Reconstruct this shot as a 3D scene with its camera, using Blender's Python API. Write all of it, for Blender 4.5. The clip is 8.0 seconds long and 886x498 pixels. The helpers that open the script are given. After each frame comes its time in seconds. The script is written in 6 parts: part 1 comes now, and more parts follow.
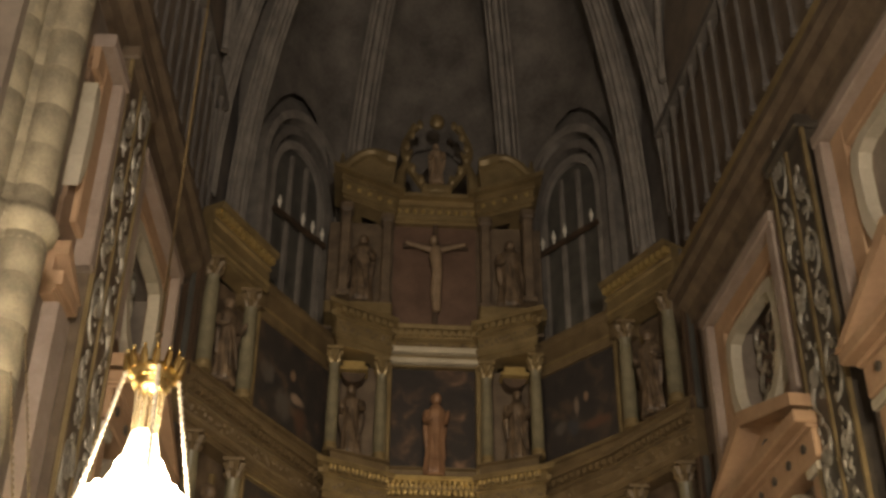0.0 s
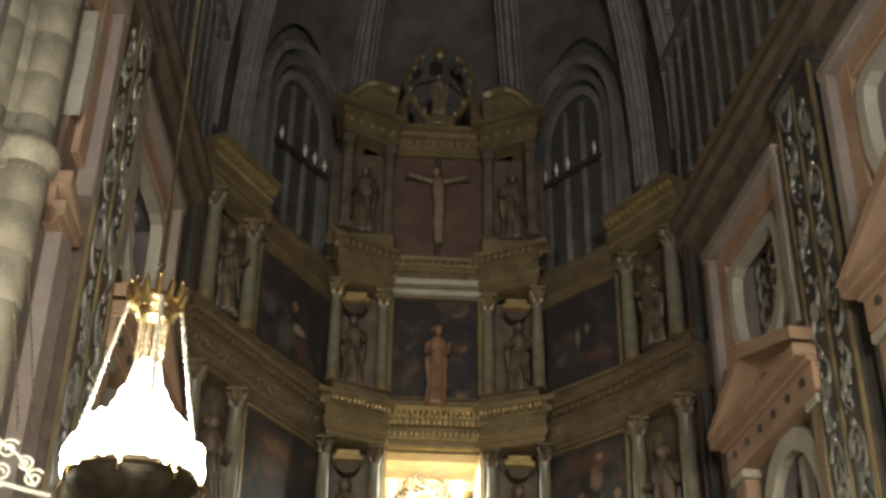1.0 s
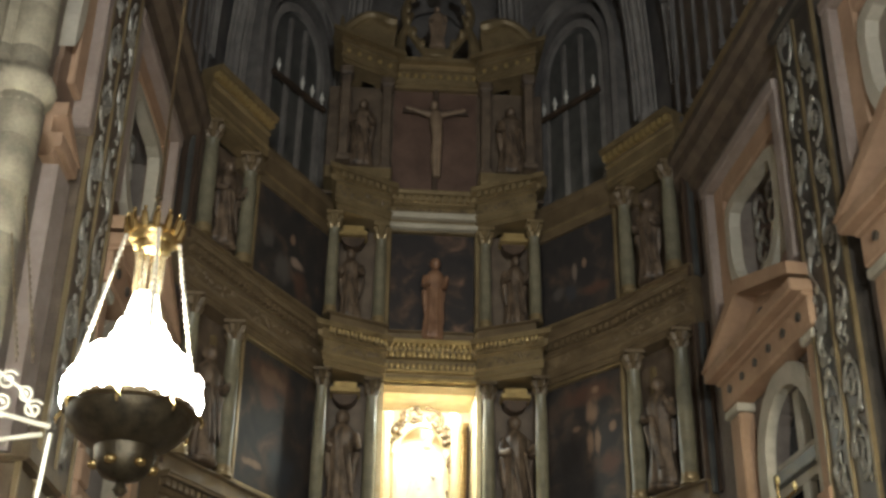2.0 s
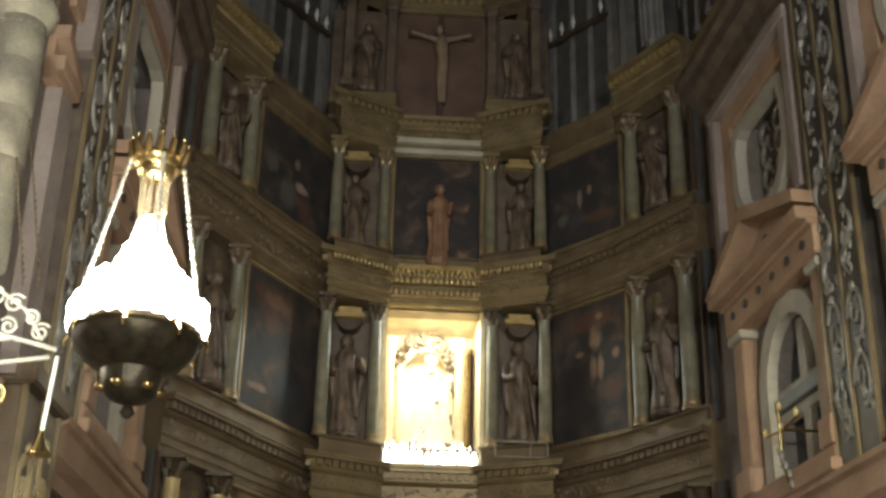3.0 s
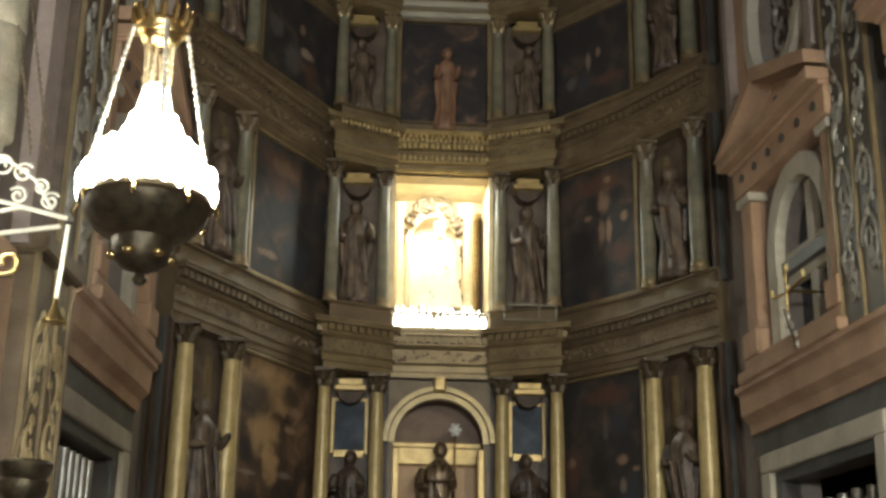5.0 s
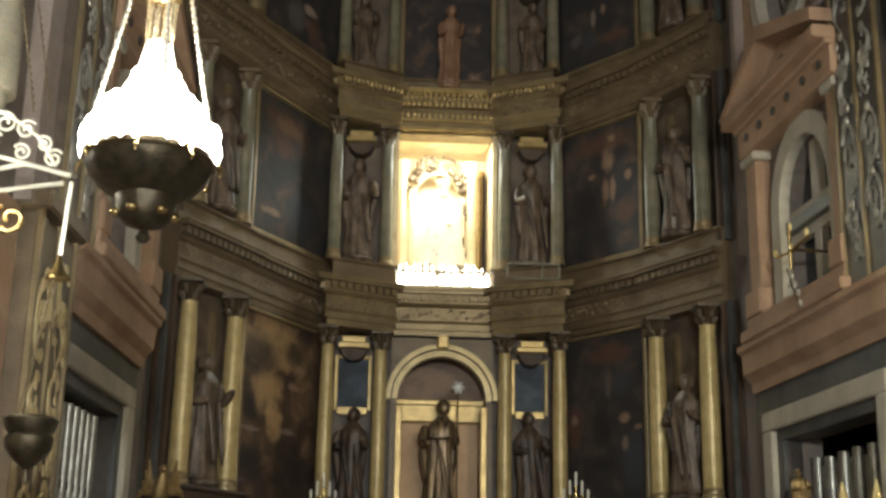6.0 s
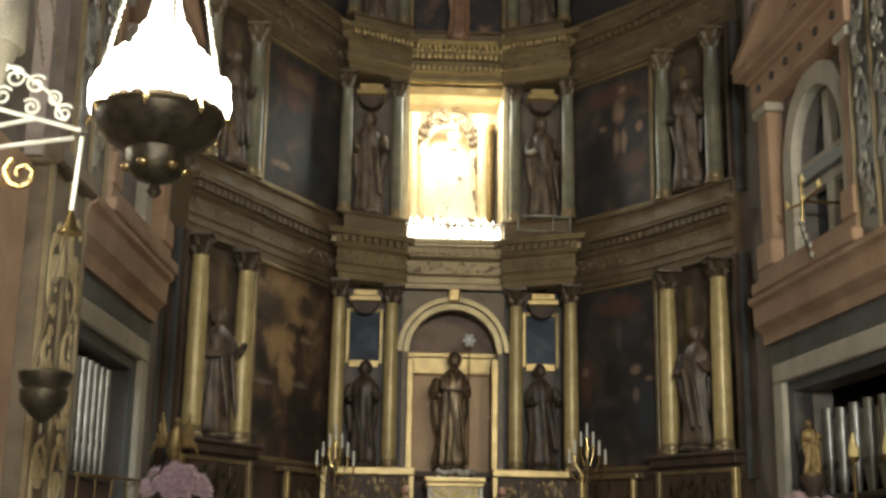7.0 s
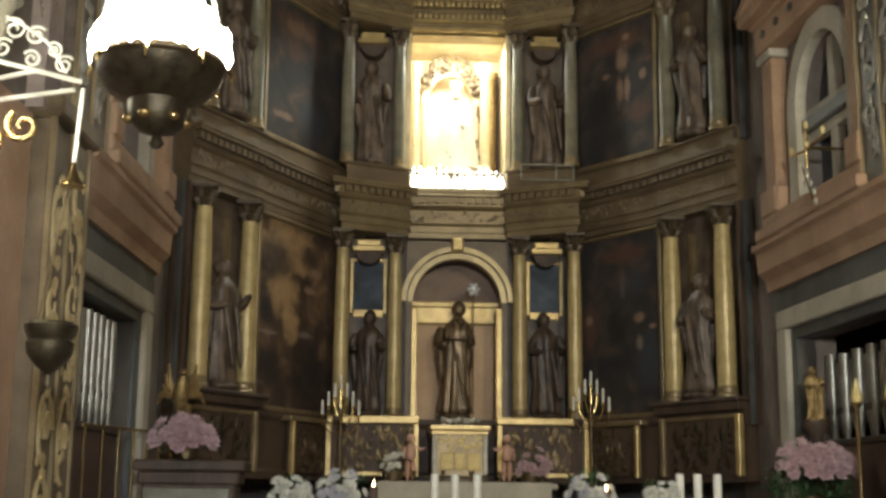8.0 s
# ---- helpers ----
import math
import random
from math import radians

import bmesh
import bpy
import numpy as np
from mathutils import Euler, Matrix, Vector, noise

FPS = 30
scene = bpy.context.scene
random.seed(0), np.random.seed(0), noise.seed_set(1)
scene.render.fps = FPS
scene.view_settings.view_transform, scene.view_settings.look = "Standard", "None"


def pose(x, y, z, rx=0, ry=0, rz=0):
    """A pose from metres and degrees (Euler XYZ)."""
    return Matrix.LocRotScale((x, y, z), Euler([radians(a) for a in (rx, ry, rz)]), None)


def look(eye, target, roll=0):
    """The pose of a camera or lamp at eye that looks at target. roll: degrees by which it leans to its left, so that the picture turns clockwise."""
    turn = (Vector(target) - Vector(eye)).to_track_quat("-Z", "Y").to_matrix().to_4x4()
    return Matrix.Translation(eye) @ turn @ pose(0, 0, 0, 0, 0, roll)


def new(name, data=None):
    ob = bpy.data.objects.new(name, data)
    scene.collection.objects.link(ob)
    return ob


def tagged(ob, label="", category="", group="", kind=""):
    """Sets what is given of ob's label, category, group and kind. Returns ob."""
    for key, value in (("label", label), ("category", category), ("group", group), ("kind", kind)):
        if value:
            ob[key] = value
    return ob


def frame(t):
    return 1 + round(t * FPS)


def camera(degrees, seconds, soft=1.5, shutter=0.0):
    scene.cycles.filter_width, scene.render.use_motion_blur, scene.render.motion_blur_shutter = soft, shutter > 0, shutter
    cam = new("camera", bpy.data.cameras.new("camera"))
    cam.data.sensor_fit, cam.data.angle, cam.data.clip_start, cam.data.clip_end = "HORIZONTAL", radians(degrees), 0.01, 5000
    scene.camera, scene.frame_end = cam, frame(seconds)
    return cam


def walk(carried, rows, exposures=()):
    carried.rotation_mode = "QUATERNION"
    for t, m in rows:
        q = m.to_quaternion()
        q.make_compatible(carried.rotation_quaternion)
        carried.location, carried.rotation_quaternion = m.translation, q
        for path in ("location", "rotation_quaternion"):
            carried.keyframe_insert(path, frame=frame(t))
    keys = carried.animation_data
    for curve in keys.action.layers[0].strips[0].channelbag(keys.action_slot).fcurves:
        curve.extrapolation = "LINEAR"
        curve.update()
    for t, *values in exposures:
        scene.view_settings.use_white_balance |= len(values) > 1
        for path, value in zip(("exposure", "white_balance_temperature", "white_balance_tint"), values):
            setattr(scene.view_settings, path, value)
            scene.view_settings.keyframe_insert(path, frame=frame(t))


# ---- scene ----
cam = camera(38.72, 8.0, soft=3.0)
EYE = (0.0, 0.0, 1.65)
# seconds, yaw, pitch, roll: the camera is held in one place and tilts down
ROWS = [
    (0.0, -3.806, 33.096, -0.398),
    (0.5, -3.631, 31.621, -0.471),
    (1.0, -3.869, 30.009, -0.700),
    (1.5, -4.039, 28.526, -0.759),
    (3.0, -4.014, 23.645, -1.220),
    (3.5, -3.793, 21.867, -1.616),
    (4.0, -3.515, 20.207, -0.883),
    (4.5, -3.499, 18.712, -0.728),
    (6.0, -3.362, 15.619, -1.034),
    (6.5, -3.133, 14.587, -0.844),
    (7.0, -2.824, 13.479, -0.921),
    (7.5, -2.644, 12.425, -0.790),
    (8.0, -2.581, 11.185, -0.532),
]
EXPOSURES = [(0.0, 0.37, 6900, 13), (0.3, 0.37, 6300, 10), (0.8, 0.37, 5600, 7), (1.5, 0.38, 5250, 4), (4.5, 0.35, 5200, 4), (8.0, 0.3, 5300, 5)]
walk(cam, [(t, pose(*EYE, 90 + pitch, roll, yaw)) for t, yaw, pitch, roll in ROWS], EXPOSURES)

# ---- light ----
XC = 1.1  # axis of the church
PACE = 1.0625  # metres to one unit of depth in the plan below
CH = (-1.83, 9.0)  # line to the chandelier
CHS = 0.722  # how far along that line it hangs
world = bpy.data.worlds.new("world")
scene.world = world
world.use_nodes = True
world.node_tree.nodes["Background"].inputs[0].default_value = (0.05, 0.045, 0.04, 1)
world.node_tree.nodes["Background"].inputs[1].default_value = 0.3


def lamp(name, kind, loc, power, color, size=0.2, target=None, spot=60):
    data = bpy.data.lights.new(name, kind)
    data.energy, data.color = power, color
    if kind == "AREA":
        data.shape, data.size = "DISK", size
    else:
        data.shadow_soft_size = size
    if kind == "SPOT":
        data.spot_size, data.spot_blend = radians(spot), 0.9
    ob = new(name, data)
    loc = (loc[0], loc[1] * PACE, loc[2])
    ob.matrix_world = look(loc, (target[0], target[1] * PACE, target[2])) if target else pose(*loc)
    return tagged(ob, "warm lamp light inside the church, unseen fills included", "lamp", kind="structure")


WARM = (1.0, 0.80, 0.47)
lamp("chandelier_light", "POINT", (CH[0] * CHS, CH[1] * CHS, 1.65 + 3.6 * CHS), 780, (1.0, 0.93, 0.80), 0.35)
lamp("niche_light", "AREA", (XC, 19.15, 9.25), 125, (1.0, 0.92, 0.72), 0.9, (XC, 19.7, 6.5))
lamp("nave_light_right", "SPOT", (4.6, 4.0, 6.5), 1250, WARM, 0.3, (1.2, 19.0, 4.2), 60)
# unseen spot, added to brighten only the upper tiers of the altarpiece
lamp("upper_altar_fill", "SPOT", (-1.6, 3.0, 6.5), 1500, (1.0, 0.84, 0.58), 0.3, (0.8, 19.0, 10.6), 38)
lamp("aisle_light", "POINT", (-3.55, 7.5, 4.7), 100, (1.0, 0.90, 0.68), 0.3)
# unseen fill lamp, added behind the camera to lift the whole interior
lamp("unseen_nave_fill", "POINT", (1.1, -5.0, 4.2), 3900, (1.0, 0.93, 0.82), 0.5)


# ---- materials ----
def mat(name, c1, c2, scale=3.0, rough=0.6, metal=0.0, bump=0.15, contrast=0.25, fine=9.0, stretch=(1, 1, 1), tint=0.0):
    m = bpy.data.materials.new(name)
    m.use_nodes = True
    nt = m.node_tree
    p = nt.nodes["Principled BSDF"]
    tc = nt.nodes.new("ShaderNodeTexCoord")
    mp = nt.nodes.new("ShaderNodeMapping")
    mp.inputs["Scale"].default_value = stretch
    n1 = nt.nodes.new("ShaderNodeTexNoise")
    n1.inputs["Scale"].default_value, n1.inputs["Detail"].default_value = scale, 6
    n2 = nt.nodes.new("ShaderNodeTexNoise")
    n2.inputs["Scale"].default_value, n2.inputs["Detail"].default_value = scale * fine, 4
    mix = nt.nodes.new("ShaderNodeMath")
    mix.operation = "MULTIPLY_ADD"
    mix.inputs[1].default_value = 0.35
    ramp = nt.nodes.new("ShaderNodeValToRGB")
    ramp.color_ramp.elements[0].position, ramp.color_ramp.elements[1].position = 0.675 - contrast, 0.675 + contrast
    ramp.color_ramp.elements[0].color, ramp.color_ramp.elements[1].color = (*c1, 1), (*c2, 1)
    nt.links.new(tc.outputs["Object"], mp.inputs["Vector"])
    nt.links.new(mp.outputs["Vector"], n1.inputs["Vector"])
    nt.links.new(mp.outputs["Vector"], n2.inputs["Vector"])
    nt.links.new(n2.outputs["Fac"], mix.inputs[0])
    nt.links.new(n1.outputs["Fac"], mix.inputs[2])
    nt.links.new(mix.outputs[0], ramp.inputs["Fac"])
    last = ramp.outputs["Color"]
    if tint:
        oi = nt.nodes.new("ShaderNodeObjectInfo")
        hs = nt.nodes.new("ShaderNodeHueSaturation")
        mr = nt.nodes.new("ShaderNodeMapRange")
        mr.inputs["To Min"].default_value, mr.inputs["To Max"].default_value = 1 - tint, 1 + tint
        nt.links.new(oi.outputs["Random"], mr.inputs["Value"])
        nt.links.new(mr.outputs["Result"], hs.inputs["Value"])
        nt.links.new(last, hs.inputs["Color"])
        last = hs.outputs["Color"]
    nt.links.new(last, p.inputs["Base Color"])
    p.inputs["Roughness"].default_value, p.inputs["Metallic"].default_value = rough, metal
    if bump:
        b = nt.nodes.new("ShaderNodeBump")
        b.inputs["Strength"].default_value, b.inputs["Distance"].default_value = bump, 0.02
        nt.links.new(n2.outputs["Fac"], b.inputs["Height"])
        nt.links.new(b.outputs["Normal"], p.inputs["Normal"])
    return m


def glow(name, color, strength):
    m = mat(name, color, color, bump=0)
    p = m.node_tree.nodes["Principled BSDF"]
    p.inputs["Emission Color"].default_value = (*color, 1)
    p.inputs["Emission Strength"].default_value = strength
    return m


def canvas(name, stops, scale, seed, rough=0.68, shapes=()):
    """A dark old oil painting: soft patches of a few colours, and plain soft shapes (x, z, half width, half height, colour)."""
    m = bpy.data.materials.new(name)
    m.use_nodes = True
    nt = m.node_tree
    p = nt.nodes["Principled BSDF"]
    tc = nt.nodes.new("ShaderNodeTexCoord")
    mp = nt.nodes.new("ShaderNodeMapping")
    mp.inputs["Location"].default_value = (seed * 3.1, seed * 1.7, seed * 2.3)
    n1 = nt.nodes.new("ShaderNodeTexNoise")
    n1.inputs["Scale"].default_value, n1.inputs["Detail"].default_value = scale, 5
    n1.inputs["Distortion"].default_value = 0.5
    ramp = nt.nodes.new("ShaderNodeValToRGB")
    el = ramp.color_ramp.elements
    while len(el) < len(stops):
        el.new(0.5)
    for e, (pos, col) in zip(el, stops):
        e.position, e.color = pos, (*col, 1)
    nt.links.new(tc.outputs["Object"], mp.inputs["Vector"])
    nt.links.new(mp.outputs["Vector"], n1.inputs["Vector"])
    nt.links.new(n1.outputs["Fac"], ramp.inputs["Fac"])
    last = ramp.outputs["Color"]
    sep = nt.nodes.new("ShaderNodeSeparateXYZ")
    nt.links.new(tc.outputs["Object"], sep.inputs[0])
    n2 = nt.nodes.new("ShaderNodeTexNoise")
    n2.inputs["Scale"].default_value, n2.inputs["Detail"].default_value = 5.0, 4
    nt.links.new(mp.outputs["Vector"], n2.inputs["Vector"])

    def calc(op, a, b):
        node = nt.nodes.new("ShaderNodeMath")
        node.operation = op
        for k, v in enumerate((a, b)):
            if isinstance(v, float):
                node.inputs[k].default_value = v
            else:
                nt.links.new(v, node.inputs[k])
        return node.outputs[0]

    for cx, cz, rx, rz, col in shapes:
        dx = calc("DIVIDE", calc("SUBTRACT", sep.outputs["X"], float(cx)), float(rx))
        dz = calc("DIVIDE", calc("SUBTRACT", sep.outputs["Z"], float(cz) - 0.72), float(rz))
        d = calc("ADD", calc("ADD", calc("MULTIPLY", dx, dx), calc("MULTIPLY", dz, dz)), calc("MULTIPLY", calc("SUBTRACT", n2.outputs["Fac"], 0.5), 2.2))
        mr = nt.nodes.new("ShaderNodeMapRange")
        mr.interpolation_type = "SMOOTHSTEP"
        mr.inputs["From Min"].default_value, mr.inputs["From Max"].default_value = -0.05, 1.4
        mr.inputs["To Min"].default_value, mr.inputs["To Max"].default_value = 0.85, 0.0
        nt.links.new(d, mr.inputs["Value"])
        mx = nt.nodes.new("ShaderNodeMix")
        mx.data_type = "RGBA"
        nt.links.new(mr.outputs["Result"], mx.inputs["Factor"])
        nt.links.new(last, mx.inputs["A"])
        mx.inputs["B"].default_value = (*col, 1)
        last = mx.outputs["Result"]
    nt.links.new(last, p.inputs["Base Color"])
    p.inputs["Roughness"].default_value = rough
    return m


GILT = mat("old_gilding", (0.15, 0.105, 0.05), (0.33, 0.245, 0.12), 3, 0.4, 0.4, 0.22, 0.3)
WINGWOOD = mat("brown_ochre_wood", (0.085, 0.058, 0.03), (0.20, 0.14, 0.072), 3, 0.5, 0.1, 0.22, 0.3)
GOLDLEAF = mat("gold_leaf_carving", (0.50, 0.37, 0.16), (0.80, 0.64, 0.34), 8, 0.32, 0.5, 0.4)
GILT_BRIGHT = mat("bright_gilding", (0.34, 0.235, 0.085), (0.60, 0.44, 0.18), 5, 0.36, 0.5, 0.25)
DARKWOOD = mat("dark_walnut", (0.034, 0.022, 0.013), (0.10, 0.06, 0.034), 4, 0.65, 0, 0.3, 0.25, 9, (1, 1, 0.25))
CAPITAL = mat("bronzed_capital", (0.035, 0.024, 0.012), (0.13, 0.09, 0.045), 14, 0.35, 0.3, 0.3)
BROWN = mat("brown_painted_wood", (0.06, 0.042, 0.028), (0.17, 0.12, 0.075), 4, 0.55, 0, 0.3)
GREYCOL = mat("grey_green_marble", (0.10, 0.088, 0.055), (0.25, 0.215, 0.135), 5, 0.38, 0, 0.15, 0.3)
GOLDCOL = mat("ochre_marbled_column", (0.33, 0.24, 0.09), (0.60, 0.46, 0.20), 5, 0.33, 0.15, 0.15, 0.3)
CREAM = mat("cream_plaster", (0.36, 0.31, 0.22), (0.54, 0.47, 0.35), 2, 0.75, 0, 0.2)
SALMON = mat("salmon_plaster", (0.31, 0.185, 0.10), (0.47, 0.30, 0.175), 1.6, 0.8, 0, 0.25)
PINKISH = mat("pale_pink_plaster", (0.23, 0.17, 0.13), (0.38, 0.295, 0.235), 1.8, 0.8, 0, 0.25)
SLATE = mat("slate_grey_stone", (0.05, 0.049, 0.043), (0.115, 0.110, 0.095), 3, 0.45, 0, 0.2)
GREYWALL = mat("grey_brown_plaster", (0.13, 0.10, 0.075), (0.25, 0.20, 0.15), 1.2, 0.85, 0, 0.3)
STONE = mat("pale_limestone", (0.14, 0.115, 0.075), (0.34, 0.285, 0.185), 4, 0.8, 0, 0.4, 0.25, 9, (1, 1, 1), 0.18)
VAULT = mat("vault_stone", (0.075, 0.065, 0.055), (0.19, 0.165, 0.14), 1.5, 0.9, 0, 0.4)
RIB = mat("rib_stone", (0.15, 0.13, 0.11), (0.29, 0.255, 0.215), 3, 0.8, 0, 0.3)
FLOOR = mat("stone_floor", (0.16, 0.14, 0.12), (0.30, 0.26, 0.22), 2, 0.4, 0, 0.1)
BRASS = mat("brass", (0.50, 0.34, 0.12), (0.80, 0.60, 0.26), 8, 0.25, 1.0, 0.2)
DARKBRASS = mat("tarnished_brass", (0.10, 0.07, 0.035), (0.26, 0.19, 0.10), 8, 0.35, 0.9, 0.3)
BLACKBRASS = mat("blackened_brass", (0.05, 0.04, 0.025), (0.16, 0.125, 0.07), 8, 0.3, 0.8, 0.3)
SHRINE = mat("dark_shrine_gilding", (0.05, 0.03, 0.012), (0.16, 0.10, 0.04), 8, 0.4, 0.3, 0.4)
SILVER = mat("silver_leaf", (0.34, 0.31, 0.25), (0.66, 0.61, 0.50), 9, 0.35, 0.75, 0.5)
BLACKPANEL = mat("black_lacquer", (0.03, 0.025, 0.019), (0.085, 0.068, 0.05), 4, 0.4, 0, 0.2)
IRON = mat("white_painted_iron", (0.50, 0.44, 0.33), (0.70, 0.63, 0.50), 9, 0.35, 0.3, 0.2)
PIPE = mat("organ_pipe_tin", (0.20, 0.175, 0.13), (0.42, 0.38, 0.30), 5, 0.32, 0.5, 0.1)
POLY = mat("polychrome_wood", (0.026, 0.018, 0.012), (0.19, 0.13, 0.08), 5, 0.5, 0.05, 0.3, 0.2, 5, (1.6, 1.6, 0.7))
POLYDARK = mat("dark_habit_paint", (0.018, 0.013, 0.010), (0.12, 0.08, 0.05), 6, 0.45, 0.05, 0.3, 0.2, 5, (1.6, 1.6, 0.7))
FLESH = mat("flesh_painted_wood", (0.46, 0.25, 0.16), (0.62, 0.38, 0.26), 5, 0.45, 0, 0.1)
PALEFIG = mat("pale_carved_wood", (0.17, 0.115, 0.07), (0.30, 0.21, 0.13), 5, 0.5, 0, 0.1)
WHITECLOTH = mat("white_silk", (0.62, 0.54, 0.40), (0.80, 0.73, 0.58), 6, 0.55, 0, 0.3)
OCHREPANEL = mat("ochre_panel", (0.50, 0.31, 0.15), (0.66, 0.44, 0.23), 2.2, 0.6, 0, 0.15)
UMBER = mat("umber_panel", (0.16, 0.10, 0.06), (0.28, 0.18, 0.11), 2.2, 0.6, 0, 0.15)
REDPANEL = mat("dull_red_panel", (0.075, 0.042, 0.028), (0.15, 0.088, 0.058), 2.5, 0.6, 0, 0.15)
GLASSDARK = mat("dark_leaded_glass", (0.02, 0.022, 0.026), (0.06, 0.062, 0.066), 3, 0.15, 0, 0.2)
WINDOWGLASS = mat("dim_window_glass", (0.055, 0.052, 0.045), (0.12, 0.11, 0.092), 4, 0.3, 0, 0.2)
WAX = mat("candle_wax", (0.72, 0.66, 0.54), (0.84, 0.79, 0.68), 6, 0.5, 0, 0.05)
LEAF = mat("green_leaf", (0.03, 0.06, 0.02), (0.09, 0.15, 0.05), 9, 0.5, 0, 0.2, tint=0.2)
PINKFLOWER = mat("pink_petals", (0.40, 0.25, 0.245), (0.62, 0.45, 0.44), 20, 0.6, 0, 0.2)
WHITEFLOWER = mat("white_petals", (0.60, 0.56, 0.46), (0.78, 0.74, 0.63), 20, 0.6, 0, 0.2)
BLUEFLOWER = mat("lilac_petals", (0.42, 0.38, 0.40), (0.62, 0.58, 0.58), 20, 0.6, 0, 0.2)
BLUECANVAS = canvas("blue_canvas", [(0.3, (0.018, 0.02, 0.026)), (0.5, (0.04, 0.05, 0.066)), (0.7, (0.09, 0.10, 0.115))], 3, 4)
DARKCANVAS = canvas("dark_canvas", [(0.25, (0.012, 0.010, 0.009)), (0.5, (0.025, 0.018, 0.015)), (0.62, (0.065, 0.038, 0.024)), (0.8, (0.22, 0.13, 0.08))], 2.6, 1)
OC, FL, GR, BL, RD, DK = (0.40, 0.25, 0.11), (0.26, 0.165, 0.10), (0.10, 0.085, 0.07), (0.04, 0.043, 0.05), (0.10, 0.05, 0.03), (0.02, 0.015, 0.012)
DARKSTOPS = [(0.25, (0.020, 0.018, 0.018)), (0.5, (0.036, 0.029, 0.025)), (0.65, (0.075, 0.05, 0.034)), (0.82, (0.19, 0.12, 0.075))]
WARMSTOPS = [(0.25, (0.03, 0.02, 0.015)), (0.48, (0.06, 0.036, 0.022)), (0.62, (0.14, 0.085, 0.042)), (0.8, (0.26, 0.16, 0.08))]
PL = (0.20, 0.15, 0.11)
PAINTINGS = {
    (0, -1): canvas("painting_a", WARMSTOPS, 2.2, 3, shapes=((-2.62, 5.35, 0.40, 0.45, OC), (-2.66, 4.65, 0.22, 0.40, OC), (-2.58, 4.2, 0.12, 0.3, OC), (-2.78, 5.15, 0.25, 0.33, DK), (-2.34, 5.3, 0.15, 0.20, DK), (-2.26, 5.08, 0.09, 0.07, FL), (-2.32, 4.78, 0.10, 0.06, FL), (-2.36, 4.9, 0.07, 0.05, DK), (-2.9, 4.02, 0.16, 0.04, PL), (-2.38, 4.08, 0.12, 0.06, PL), (-2.9, 4.3, 0.10, 0.22, DK), (-2.9, 3.5, 0.22, 0.3, DK), (-2.97, 3.27, 0.09, 0.05, GR), (-2.35, 3.5, 0.3, 0.42, DK))),
    (0, 1): canvas("painting_b", DARKSTOPS, 2.4, 5, shapes=((2.59, 5.45, 0.32, 0.18, RD), (2.71, 5.0, 0.12, 0.28, BL), (2.55, 4.95, 0.04, 0.2, GR), (2.74, 4.40, 0.07, 0.09, FL), (2.86, 3.75, 0.17, 0.5, BL), (2.75, 4.02, 0.05, 0.12, PL), (2.12, 4.3, 0.11, 0.42, RD), (2.12, 4.45, 0.05, 0.1, FL), (2.91, 4.25, 0.06, 0.05, FL), (2.45, 4.3, 0.12, 0.3, DK))),
    (1, -1): canvas("painting_c", DARKSTOPS, 2.2, 8, shapes=((-2.58, 8.85, 0.32, 0.25, RD), (-2.59, 8.5, 0.16, 0.2, RD), (-2.58, 8.85, 0.2, 0.14, (0.16, 0.10, 0.06)), (-2.75, 7.37, 0.14, 0.07, FL), (-2.37, 7.5, 0.2, 0.4, BL))),
    (1, 1): canvas("painting_d", DARKSTOPS, 2.2, 9, shapes=((2.55, 8.95, 0.35, 0.2, RD), (2.59, 8.62, 0.085, 0.26, FL), (2.55, 8.1, 0.05, 0.30, FL), (2.65, 8.1, 0.04, 0.28, FL), (2.64, 8.98, 0.06, 0.07, FL), (2.85, 8.28, 0.05, 0.10, FL), (2.38, 8.41, 0.06, 0.06, FL), (2.3, 8.0, 0.15, 0.4, DK), (2.8, 7.7, 0.14, 0.25, RD))),
    (2, -1): canvas("painting_e", DARKSTOPS, 2.4, 11, shapes=((-2.34, 11.06, 0.11, 0.10, (0.34, 0.24, 0.17)), (-2.43, 11.46, 0.05, 0.12, FL), (-2.28, 10.72, 0.13, 0.25, RD), (-2.55, 10.8, 0.14, 0.3, GR), (-2.8, 11.2, 0.12, 0.2, GR))),
    (2, 1): canvas("painting_f", DARKSTOPS, 2.4, 12, shapes=((2.42, 11.2, 0.035, 0.2, PL), (2.56, 11.33, 0.04, 0.1, FL), (2.7, 10.78, 0.2, 0.12, RD), (2.18, 10.92, 0.1, 0.12, GR), (2.35, 10.85, 0.1, 0.18, BL))),
}
GOLDDARK = mat("dull_gold_carving", (0.16, 0.10, 0.035), (0.42, 0.29, 0.11), 12, 0.32, 0.6, 0.4)
BULB = glow("lit_bulb", (1.0, 0.90, 0.70), 60)
# emission in place of the bulbs' light caught by the crystal
GLOWCRYSTAL = glow("self_glowing_crystal", (1.0, 0.88, 0.66), 5)
CHAINGLASS = mat("smoky_crystal", (0.20, 0.15, 0.08), (0.42, 0.34, 0.20), 20, 0.2, 0.2, 0.1)
NICHEGLOW = glow("lit_candle_glass", (1.0, 0.90, 0.66), 6)
CANDLEFLAME = glow("candle_flame", (1.0, 0.62, 0.28), 12)


# ---- mesh helpers ----
ORG = {}
CUT = []  # a plane (place, normal) past which parts are cut off


def place(verts, M):
    if M is not None:
        for v in verts:
            v.co = M @ v.co


